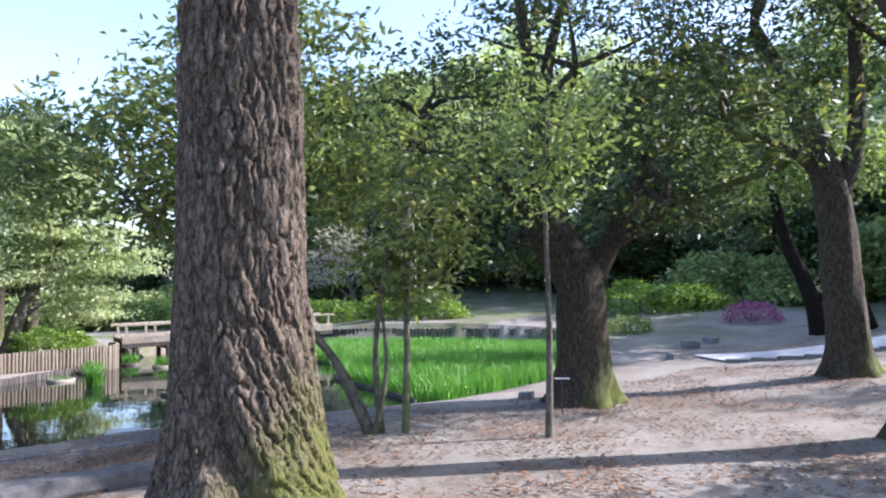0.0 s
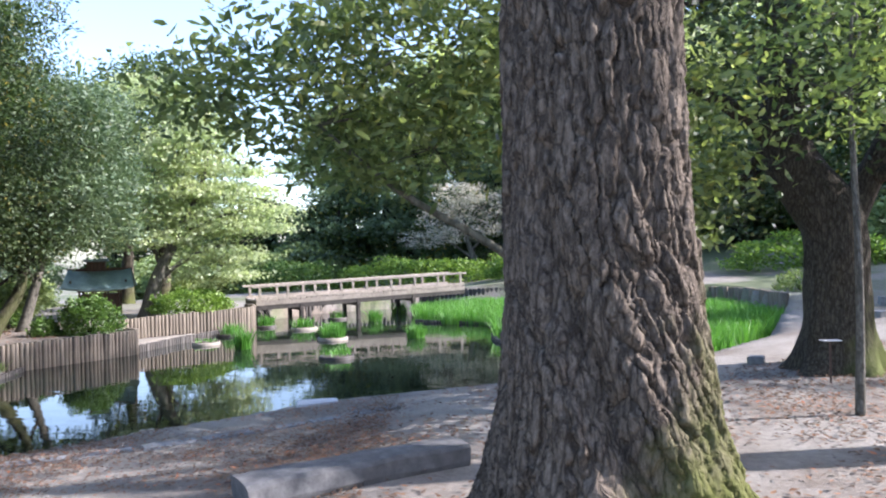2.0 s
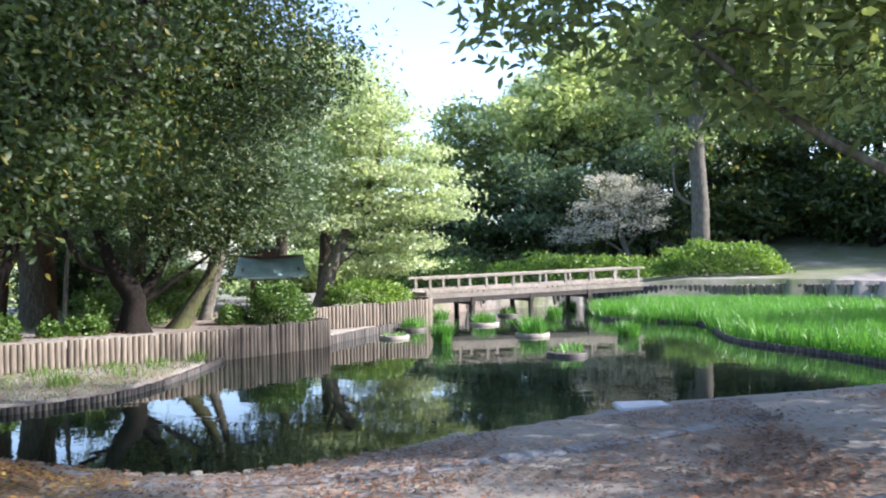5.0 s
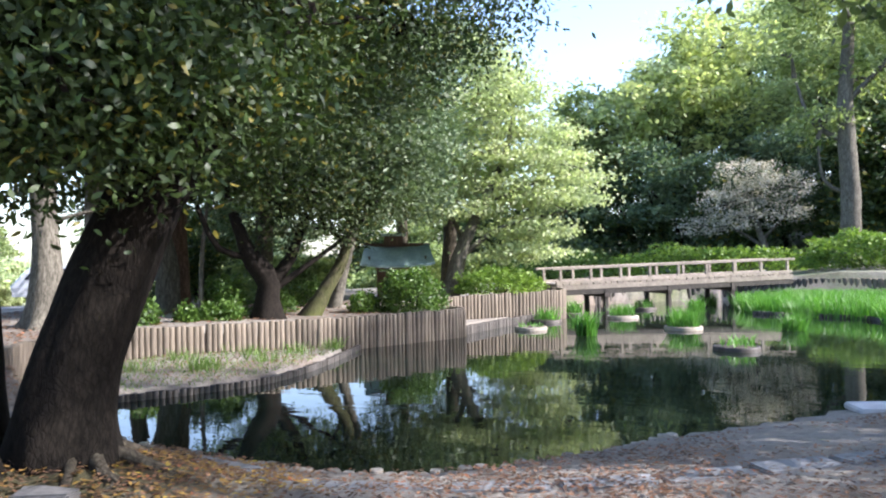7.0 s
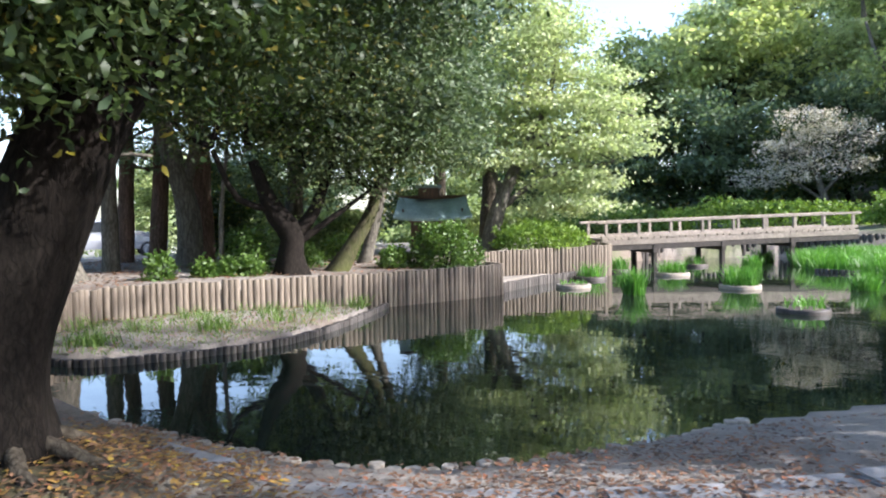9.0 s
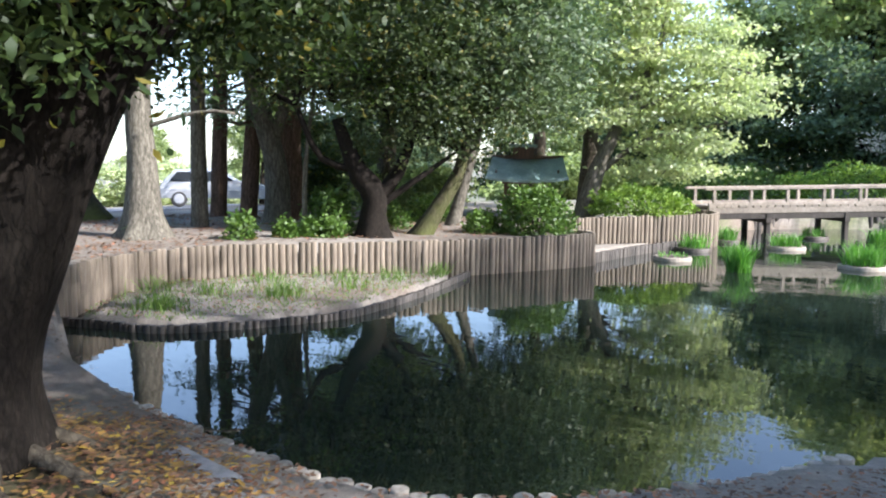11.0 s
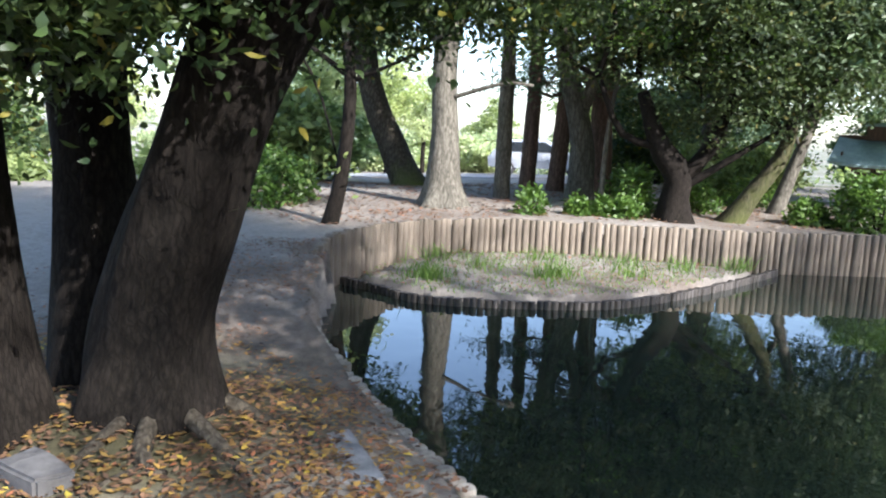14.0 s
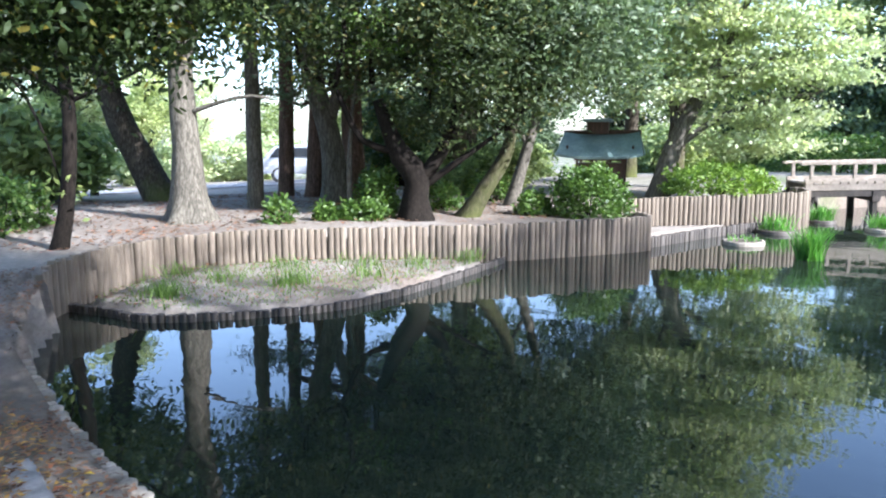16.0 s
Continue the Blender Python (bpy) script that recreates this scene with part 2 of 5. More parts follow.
CAR_PAINT = plain("silver_paint", (0.5, 0.52, 0.55), (0.62, 0.64, 0.66), 2, 0.25, metal=0.5, depth=0.0005, strength=0.05)
DARK_GLASS = plain("dark_glass", (0.02, 0.025, 0.03), (0.035, 0.04, 0.045), 2, 0.08, depth=0.0005, strength=0.02)
RUBBER = plain("tyre_rubber", (0.02, 0.02, 0.02), (0.05, 0.05, 0.05), 20, 0.85)
ASPHALT = plain("pale_road", (0.22, 0.22, 0.22), (0.34, 0.34, 0.335), 25, 0.9)

# ---------------------------------------------------------------- builders
def mesh_from(name, verts, faces, material, smooth=True):
    me = bpy.data.meshes.new(name)
    me.from_pydata([tuple(map(float, v)) for v in verts], [], faces)
    me.materials.append(material)
    if smooth:
        me.polygons.foreach_set("use_smooth", [True] * len(me.polygons))
    me.update()
    return me


def quick_mesh(name, verts, loops, counts, material):
    """A mesh from arrays: vertices, the corners of all faces, corners per face."""
    me = bpy.data.meshes.new(name)
    me.vertices.add(len(verts))
    me.vertices.foreach_set("co", np.asarray(verts, dtype=np.float32).ravel())
    me.loops.add(len(loops))
    me.loops.foreach_set("vertex_index", np.asarray(loops, dtype=np.int32).ravel())
    me.polygons.add(len(counts))
    counts = np.asarray(counts, dtype=np.int32)
    me.polygons.foreach_set("loop_start", np.concatenate(([0], np.cumsum(counts)[:-1])).astype(np.int32))
    me.polygons.foreach_set("loop_total", counts)
    me.materials.append(material)
    me.update(calc_edges=True)
    return me


def thing(name, m, label, category, group="", kind=""):
    ob = new(name)
    ob.empty_display_size = 0.1
    ob.matrix_world = m
    return tagged(ob, label, category, group, kind)


def child(name, me, parent, m=None, label=""):
    ob = new(name, me)
    ob.parent = parent
    if m is not None:
        ob.matrix_basis = m
    if label:
        ob["label"] = label
    return ob


def part(name, bm, material, parent, label="", m=None, smooth=False):
    me = bpy.data.meshes.new(name)
    bm.to_mesh(me)
    bm.free()
    me.materials.append(material)
    if smooth:
        me.polygons.foreach_set("use_smooth", [True] * len(me.polygons))
    return child(name, me, parent, m, label)


def box_bm(sx, sy, sz, bevel=0.01, at=(0, 0, 0), jitter=0.0):
    bm = bmesh.new()
    bmesh.ops.create_cube(bm, size=1, matrix=Matrix.Translation(at) @ Matrix.Diagonal((sx, sy, sz, 1)))
    if jitter:
        for v in bm.verts:
            v.co += Vector((random.uniform(-1, 1), random.uniform(-1, 1), random.uniform(-1, 1))) * jitter
    if bevel:
        bmesh.ops.bevel(bm, geom=bm.edges[:], offset=bevel, segments=2, affect="EDGES")
    return bm


def smooth_line(pts, step):
    """Points at even steps along a Catmull-Rom curve through pts."""
    p = np.array(pts, dtype=float)
    p = np.vstack([2 * p[0] - p[1], p, 2 * p[-1] - p[-2]])
    dense = []
    for i in range(1, len(p) - 2):
        for u in np.linspace(0, 1, 24, endpoint=False):
            a, b, c, d = p[i - 1], p[i], p[i + 1], p[i + 2]
            dense.append(0.5 * (2 * b + (c - a) * u + (2 * a - 5 * b + 4 * c - d) * u * u + (3 * b - a - 3 * c + d) * u ** 3))
    dense.append(p[-2])
    dense = np.array(dense)
    s = np.concatenate(([0], np.cumsum(np.linalg.norm(np.diff(dense, axis=0), axis=1))))
    t = np.arange(0, s[-1], step)
    return np.stack([np.interp(t, s, dense[:, k]) for k in range(dense.shape[1])], axis=1)


class Tubes:
    """Collects tapered, slightly knotty branches into one mesh."""

    def __init__(self):
        self.v, self.f = [], []

    def add(self, pts, radii, sides=10, rough=0.06, step=0.25, flare=0.0):
        line = smooth_line(pts, step)
        if len(line) < 2:
            line = np.array(pts, dtype=float)
        rr = np.interp(np.linspace(0, 1, len(line)), np.linspace(0, 1, len(radii)), radii)
        base = len(self.v)
        ref = np.array((1.0, 0.1, 0.0))
        for i, c in enumerate(line):
            d = line[min(i + 1, len(line) - 1)] - line[max(i - 1, 0)]
            d = d / (np.linalg.norm(d) + 1e-9)
            a = np.cross(d, ref if abs(d @ ref) < 0.9 else np.array((0, 1.0, 0)))
            a /= np.linalg.norm(a)
            b = np.cross(d, a)
            for k in range(sides):
                th = 2 * math.pi * k / sides
                r = rr[i] * (1 + rough * noise.noise((3 * math.cos(th), 3 * math.sin(th), c[2] * 1.5 + base)) * 2)
                if flare:
                    r *= 1 + flare * math.exp(-max(0.0, c[2] - line[0][2]) / 0.28) * (0.55 + 0.45 * math.cos(5 * th + 1 + base))
                self.v.append(c + r * (math.cos(th) * a + math.sin(th) * b))
        n = len(line)
        for i in range(n - 1):
            for k in range(sides):
                k2 = (k + 1) % sides
                self.f.append((base + i * sides + k, base + i * sides + k2, base + (i + 1) * sides + k2, base + (i + 1) * sides + k))
        self.f.append(tuple(base + (n - 1) * sides + k for k in range(sides)))

    def mesh(self, name, material):
        return mesh_from(name, self.v, self.f, material)


def leaves_mesh(name, centres, length, width, material, rng, droop=0.3, shaped=False, spread=1.0):
    """Many single leaves, each a small folded blade at its own angle."""
    n = len(centres)
    a = rng.normal(size=(n, 3))
    a[:, 2] = a[:, 2] * 0.6 - droop
    a /= np.linalg.norm(a, axis=1)[:, None]
    r = rng.normal(size=(n, 3))
    b = np.cross(a, r)
    b /= np.linalg.norm(b, axis=1)[:, None] + 1e-9
    c = np.cross(a, b)
    L = (length * rng.uniform(0.65, 1.25, n))[:, None]
    Wd = (width * rng.uniform(0.7, 1.2, n))[:, None]
    p = np.asarray(centres)
    if shaped:
        lift = c * Wd * 0.22
        v = np.stack([p, p + a * L * 0.34 + b * Wd * 0.5 + lift, p + a * L * 0.34 - b * Wd * 0.5 + lift, p + a * L * 0.72 + b * Wd * 0.36 + lift, p + a * L * 0.72 - b * Wd * 0.36 + lift, p + a * L - c * L * 0.08], axis=1)
        pat, cnt = np.array([0, 2, 1, 1, 2, 4, 3, 3, 4, 5]), [3, 4, 3]
    else:
        v = np.stack([p, p + a * L * 0.5 + b * Wd * 0.5, p + a * L + c * L * 0.1, p + a * L * 0.5 - b * Wd * 0.5], axis=1)
        pat, cnt = np.array([0, 1, 2, 3]), [4]
    k = v.shape[1]
    loops = (pat[None, :] + (np.arange(n) * k)[:, None]).ravel()
    return quick_mesh(name, v.reshape(-1, 3), loops, cnt * n, material)


def crown_points(rng, blobs, clusters, per, spread=0.32, flat=0.55, shell=0.55):
    """Leaf places: clusters in a few uneven lobes, denser towards the outside, with gaps."""
    out, heads = [], []
    vol = np.array([b[1][0] * b[1][1] * b[1][2] for b in blobs]) ** 0.67
    share = vol / vol.sum()
    for (centre, radii), s in zip(blobs, share):
        n = max(3, int(clusters * s))
        d = rng.normal(size=(n, 3))
        d /= np.linalg.norm(d, axis=1)[:, None]
        q = rng.uniform(shell ** 3, 1, n) ** (1 / 3)
        q *= rng.uniform(0.8, 1.12, n)
        h = np.array(centre) + d * q[:, None] * np.array(radii)
        heads.append(h)
        k = rng.poisson(per, n) + 2
        idx = np.repeat(np.arange(n), k)
        sp = spread * rng.uniform(0.6, 1.4, n)[idx][:, None]
        out.append(h[idx] + rng.normal(size=(len(idx), 3)) * sp * np.array((1, 1, flat)))
    return np.vstack(out), heads


def tree(name, base, trunk, radii, limbs, blobs, bark, leaf, label, seed, clusters=260, per=28, size=(0.12, 0.05), spread=0.32, droop=0.3, shaped=False, twigs=6, sides=14, flare=0.5, category="tree", group="", shell=0.55, flat=0.55, step=0.25, trunk_mesh=None, floor=None):
    """A tree: tapered trunk, limbs with twigs, and a crown of single leaves."""
    rng = np.random.default_rng(seed)
    t = thing(name, pose(*base), label, category, group)
    if trunk_mesh is None:
        tb = Tubes()
        tb.add(trunk, radii, sides, 0.07, step, flare)
        trunk_mesh = tb.mesh("trunk", bark)
    child("trunk", trunk_mesh, t)
    pts, heads = crown_points(rng, blobs, clusters, per, spread, flat, shell)
    if floor is not None:
        pts = pts[pts[:, 2] > floor]
    for lp, r0, r1 in limbs:
        lm = Tubes()
        lm.add(lp, (r0, r1), 8, 0.06, 0.3)
        child("limb", lm.mesh("limb", bark), t)
    top = np.array(trunk[-1], dtype=float)
    lb = Tubes()
    for (centre, rad), hs in zip(blobs, heads):
        if len(blobs) < 13:
            lb = Tubes()
        c = np.array(centre, dtype=float)
        ends = [np.array(lp[-1], dtype=float) for lp, _, _ in limbs] + [top]
        start = min(ends, key=lambda e: np.linalg.norm(e - c))
        mid = 0.5 * (start + c) + rng.normal(size=3) * 0.1 * np.linalg.norm(c - start)
        r0 = max(0.02, radii[-1] * 0.6)
        if np.linalg.norm(c - start) > 0.3:
            lb.add((start, mid, c), (r0, r0 * 0.5), 6, 0.05, 0.4)
        for h in hs[rng.permutation(len(hs))[:twigs]]:
            lb.add((c, 0.5 * (c + h) + rng.normal(size=3) * 0.12, h), (r0 * 0.45, 0.006), 5, 0.05, 0.45)
        if lb.v and len(blobs) < 13:
            child("branch", lb.mesh("branch", bark), t)
    if len(blobs) > 12:
        child("branchwork", lb.mesh("branchwork", bark), t)
    child("crown", leaves_mesh("crown", pts, size[0], size[1], leaf, rng, droop, shaped), t)
    return t

# ---------------------------------------------------------------- ground and pond
WATER_Z = -0.35
SHORE = [(-2.2, 17.7), (-2.9, 17.1), (-4.8, 15.35), (-5.9, 14.45), (-6.7, 13.7), (-7.25, 12.75), (-7.9, 11.85), (-8.3, 11.0), (-8.8, 10.25), (-9.4, 9.84), (-10.1, 9.7), (-11.0, 9.68), (-11.9, 9.7), (-12.9, 9.78), (-13.5, 9.93)]
CURB = [(-13.5, 9.93), (-14.2, 10.25), (-14.95, 10.6), (-14.5, 10.82), (-13.85, 11.15), (-13.42, 12.0), (-13.2, 12.95), (-13.5, 14.2), (-13.95, 15.4), (-14.4, 16.45)]
FENCE = [(-12.6, 9.6), (-13.5, 9.85), (-14.3, 10.12), (-15.1, 10.65), (-15.9, 11.5), (-16.2, 12.5), (-16.0, 13.6), (-15.45, 14.6), (-14.9, 15.6), (-14.48, 16.6), (-14.1, 17.8), (-13.82, 18.85), (-13.85, 19.2), (-14.1, 19.4), (-14.5, 19.5)]
SHELF = [(-14.0, 19.5), (-14.05, 20.4), (-14.1, 21.6), (-14.05, 22.8), (-13.75, 23.5)]
WALL = [(-15.3, 20.3), (-15.0, 21.2), (-14.6, 22.0), (-14.15, 22.8), (-13.85, 23.4), (-13.7, 24.0), (-13.9, 24.6), (-14.5, 25.1)]
FAR_BANK = [(-14.5, 25.3), (-15.6, 27.0), (-15.0, 30.5), (-12.5, 33.5), (-8.5, 34.0), (-4.0, 33.5), (0.0, 31.0), (1.2, 27.0), (0.2, 22.5), (-1.2, 19.5), (-2.2, 17.7)]
BED = [(-9.6, 27.1), (-8.2, 26.6), (-6.8, 25.8), (-6.1, 22.6), (-5.4, 21.2), (-4.2, 19.85), (-2.9, 17.9), (-2.3, 17.9), (-1.3, 19.6), (0.1, 22.6), (1.1, 27.0), (-0.1, 30.9), (-4.0, 33.2), (-9.5, 33.2), (-10.8, 30.2)]


def curve2(pts, step):
    return smooth_line([(x, y, 0) for x, y in pts], step)[:, :2]


POND = np.vstack([curve2(SHORE, 0.3), np.array(CURB[1:]), np.array(FENCE[10:]), np.array(SHELF), np.array(WALL[5:]), np.array(FAR_BANK)])
BANK = np.vstack([np.array(CURB[2:]), np.array(FENCE[3:10])[::-1]])
SHELF_AREA = np.vstack([np.array(SHELF), np.array(WALL[:6])[::-1], np.array(FENCE[-2:])[::-1]])


def inside(poly, x, y):
    res = np.zeros(x.shape, dtype=bool)
    n = len(poly)
    for i in range(n):
        (x1, y1), (x2, y2) = poly[i], poly[(i + 1) % n]
        if y1 == y2:
            continue
        c = ((y1 > y) != (y2 > y)) & (x < (x2 - x1) * (y - y1) / (y2 - y1) + x1)
        res ^= c
    return res


def edge_distance(poly, x, y, closed=True):
    d = np.full(x.shape, 1e9)
    n = len(poly)
    for i in range(n if closed else n - 1):
        a, b = np.array(poly[i]), np.array(poly[(i + 1) % n])
        ab = b - a
        l2 = max(1e-9, ab @ ab)
        t = np.clip(((x - a[0]) * ab[0] + (y - a[1]) * ab[1]) / l2, 0, 1)
        d = np.minimum(d, np.hypot(x - a[0] - t * ab[0], y - a[1] - t * ab[1]))
    return d


def waves(x, y):
    return 0.5 * np.sin(0.9 * x + 1.3 * np.sin(0.5 * y)) * np.cos(0.7 * y + 0.4 * x) + 0.3 * np.sin(2.3 * x - 1.7 * y) * np.cos(1.9 * y + 0.8 * x)


def height(x, y):
    """The ground: banks round the pond, a slope up to the right, a fall beyond the road."""
    x, y = np.asarray(x, dtype=float), np.asarray(y, dtype=float)
    pd = edge_distance(POND, x, y)
    pin, bin_, sin_ = inside(POND, x, y), inside(BANK, x, y), inside(SHELF_AREA, x, y)
    near = -0.24 + 0.10 * np.clip(pd / 0.8, 0, 1) + 0.022 * np.clip(pd - 0.8, 0, 14)
    west = np.clip((-(x + 12.0) + 0.9 * (y - 9.0)) / 3.0, 0, 1)
    upper = 0.14 + 0.10 * np.clip((pd - 1) / 6, 0, 1) - 0.045 * np.clip(pd - 7, 0, 45)
    z = near * (1 - west) + upper * west
    z = z + (0.075 * np.clip(x - 2.0, 0, 45) + 0.045 * np.clip(y - 24, 0, 60)) * np.clip((y - 10) / 12, 0, 1) * np.clip((x + 13) / 5, 0, 1)
    z = z + 0.06 * np.clip(x - 7, 0, 30) * np.clip(1 - (y - 10) / 12, 0, 1)
    hill = 0.24 * np.clip(y - 41, 0, 34) * np.clip((x + 26) / 8, 0, 1) + 0.22 * np.clip(x - 13, 0, 35)
    z = z + hill + 0.02 * waves(x, y) * np.clip(pd / 2, 0, 1)
    z = z + 0.22 * np.exp(-((x + 10.5) ** 2 + (y - 8.35) ** 2) / 0.55)
    z = np.where(bin_, -0.27 + 0.035 * np.clip(edge_distance(CURB[2:], x, y, False), 0, 2), z)
    z = np.where(sin_, -0.18, z)
    for row in (FENCE[2:], WALL, CURB[2:], SHELF):
        z = np.where(edge_distance(row, x, y, False) < 0.17, -0.5, z)
    z = np.where(pin, -0.45 - 0.5 * np.clip(pd / 0.6, 0, 1), z)
    return z


def ground_z(x, y):
    return float(height(np.array([x]), np.array([y]))[0])


def axis(stops):
    out = [stops[0][0]]
    for (a, _), (b, s) in zip(stops[:-1], stops[1:]):
        out += list(np.linspace(a, b, max(2, int(round((b - a) / s)) + 1))[1:])
    return np.array(out)


gx = axis([(-900, 1), (-120, 130), (-40, 8), (-17.5, 0.5), (-8, 0.1), (3, 0.22), (14, 0.8), (60, 6), (900, 140)])
gy = axis([(-900, 1), (-60, 140), (-8, 6), (6, 0.7), (9, 0.25), (26, 0.11), (36, 0.4), (80, 3), (900, 130)])
GX, GY = np.meshgrid(gx, gy, indexing="ij")
GZ = height(GX.ravel(), GY.ravel())
nx, ny = len(gx), len(gy)
ii, jj = np.meshgrid(np.arange(nx - 1), np.arange(ny - 1), indexing="ij")
q = (ii * ny + jj).ravel()
quads = np.stack([q, q + ny, q + ny + 1, q + 1], axis=1)
me = quick_mesh("ground", np.stack([GX.ravel(), GY.ravel(), GZ], axis=1), quads.ravel(), [4] * len(quads), GROUND)
me.polygons.foreach_set("use_smooth", [True] * len(me.polygons))
tagged(new("ground", me), "sandy grey-brown park ground with leaf litter", "ground", kind="structure")

wx, wy = np.meshgrid(np.linspace(-16.4, 2.0, 24), np.linspace(9.3, 34.6, 32), indexing="ij")
q = (np.arange(23)[:, None] * 32 + np.arange(31)[None, :]).ravel()
quads = np.stack([q, q + 32, q + 33, q + 1], axis=1)
me = quick_mesh("water", np.stack([wx.ravel(), wy.ravel(), np.full(wx.size, WATER_Z)], axis=1), quads.ravel(), [4] * len(quads), WATER)
tagged(new("water", me), "still dark pond water mirroring the trees", "water", kind="structure")

# ---------------------------------------------------------------- the great trunk by the path
def great_trunk():
    rows, cols = 460, 320
    rng = np.random.default_rng(5)
    u = np.linspace(0, 2 * math.pi, cols, endpoint=False)
    z = np.concatenate([np.linspace(-0.35, 5.0, rows - 30), np.linspace(5.05, 11, 30)])
    U, Z = np.meshgrid(u, z)
    R = 0.52 + 0.40 * np.exp(-np.clip(Z + 0.1, 0, 20) / 0.75) - 0.011 * np.clip(Z - 1, 0, 20)
    lobes = 0.5 + 0.5 * np.cos(4 * U + 0.8)
    R = R + 0.34 * np.exp(-np.clip(Z + 0.1, 0, 20) / 0.35) * lobes
    lean = 0.42 * np.clip(Z, -0.3, 1.9) + 0.05 * Z
    tw = 0.5 * (U + lean) + 0.03 * np.sin(2.1 * Z + 3 * U)
    fx, fz = rng.uniform(0, math.pi, 1150), rng.uniform(-0.4, 11.2, 1150)
    d1 = np.full(U.shape, 9.0)
    d2 = np.full(U.shape, 9.0)
    who = np.zeros(U.shape, dtype=int)
    jag = 0.011 * np.sin(13 * Z + 11 * U) + 0.006 * np.sin(41 * Z - 17 * U) + 0.004 * np.sin(37 * U + 59 * Z)
    for n, (a, b) in enumerate(zip(fx, fz)):
        band = (z > b - 1.0) & (z < b + 1.0)
        du = np.abs((tw[band] + jag[band] - a + math.pi / 2) % math.pi - math.pi / 2)
        d = np.hypot(du, np.abs(Z[band] - b) * 0.17) + 0.3 * jag[band]
        o1, o2 = d1[band], d2[band]
        closer = d < o1
        d2[band] = np.where(closer, o1, np.minimum(o2, d))
        d1[band] = np.where(closer, d, o1)
        who[band] = np.where(closer, n, who[band])
    gap = np.clip((d2 - d1) / (0.022 + 0.012 * np.sin(5 * U + 3 * Z)), 0, 1) ** 0.7
    mid = 5.45 - 0.62 * np.clip(Z, 0, 1.9)
    fade = np.clip(1.5 - 0.45 * Z, 0, 1)
    groove = np.exp(-((U - mid) / 0.13) ** 2) * fade
    ridge = np.exp(-((U - mid + 0.34) / 0.2) ** 2) * fade + 0.8 * np.exp(-((U - mid - 0.36) / 0.22) ** 2) * fade
    R = R - 0.055 * (1 - gap) - 0.075 * groove + 0.05 * ridge + rng.uniform(-0.02, 0.02, 1150)[who] * gap + rng.normal(0, 0.0035, U.shape)
    X, Y = R * np.cos(U) - 0.012 * Z, R * np.sin(U)
    q = (np.arange(rows - 1)[:, None] * cols + np.arange(cols)[None, :]).ravel()
    q2 = (np.arange(rows - 1)[:, None] * cols + (np.arange(cols)[None, :] + 1) % cols).ravel()
    quads = np.stack([q, q2, q2 + cols, q + cols], axis=1)
    return quick_mesh("trunk", np.stack([X.ravel(), Y.ravel(), Z.ravel()], axis=1), quads.ravel(), [4] * len(quads), BARK_BIG)


tree("great_tree", (-2.25, 8.5, ground_z(-2.25, 8.5)), [(0, 0, 0), (0, 0, 10.5)], (0.5, 0.3), [(((0, 0, 6.5), (1.5, 0.6, 8), (3.2, 1.5, 9.2)), 0.2, 0.08)], [((0, 0, 11.5), (3.6, 3.6, 2.6)), ((3.0, 1.4, 10), (2.2, 2.2, 1.6)), ((-2.5, -1.5, 10.5), (2.2, 2.2, 1.6))],
     BARK_BIG, LEAF_FOREST, "great tree with thick furrowed bark and a mossy foot", 11, 560, 30, (0.18, 0.08), trunk_mesh=great_trunk())

# ---------------------------------------------------------------- trees on the near side
gz = ground_z(-2.6, 13.2)
tree("leaning_tree", (-2.48, 13.2, gz), [(0, 0, -0.1), (-0.35, -0.08, 0.75), (-0.75, -0.2, 1.35), (-1.4, -0.4, 1.95), (-2.4, -0.75, 2.6), (-3.3, -1.0, 3.4)], (0.085, 0.06, 0.05, 0.038, 0.025),
     [(((-0.1, 0, 0.1), (-0.75, 0.1, 1.25), (-1.5, 0.2, 1.95)), 0.075, 0.03), (((0.12, 0.05, -0.05), (0.02, 0.1, 1.2), (0.25, 0.0, 2.8)), 0.055, 0.025), (((0.45, 0.1, -0.05), (0.47, 0.15, 1.4), (0.42, 0.2, 3.2)), 0.06, 0.025), (((0.05, -0.1, 0.0), (0.22, -0.05, 0.9), (0.1, 0.1, 1.9)), 0.045, 0.02)],
     [((-3.6, -1.0, 3.9), (1.7, 1.4, 1.0)), ((-2.3, -0.6, 4.3), (1.6, 1.4, 1.1)), ((-0.9, -0.2, 3.8), (1.3, 1.2, 1.0)), ((0.4, 0.1, 3.3), (1.2, 1.1, 1.2)), ((0.5, 0.2, 2.3), (0.7, 0.7, 0.6)), ((-2.0, -0.6, 3.1), (1.2, 0.9, 0.45)), ((-1.5, 0, 5.4), (1.9, 1.6, 1.0))],
     BARK_SMOOTH, LEAF_BROAD, "multi-stemmed evergreen tree leaning out over the shore", 21, 430, 28, (0.17, 0.06), 0.24, 0.35, True, 8, 12, 0.4)

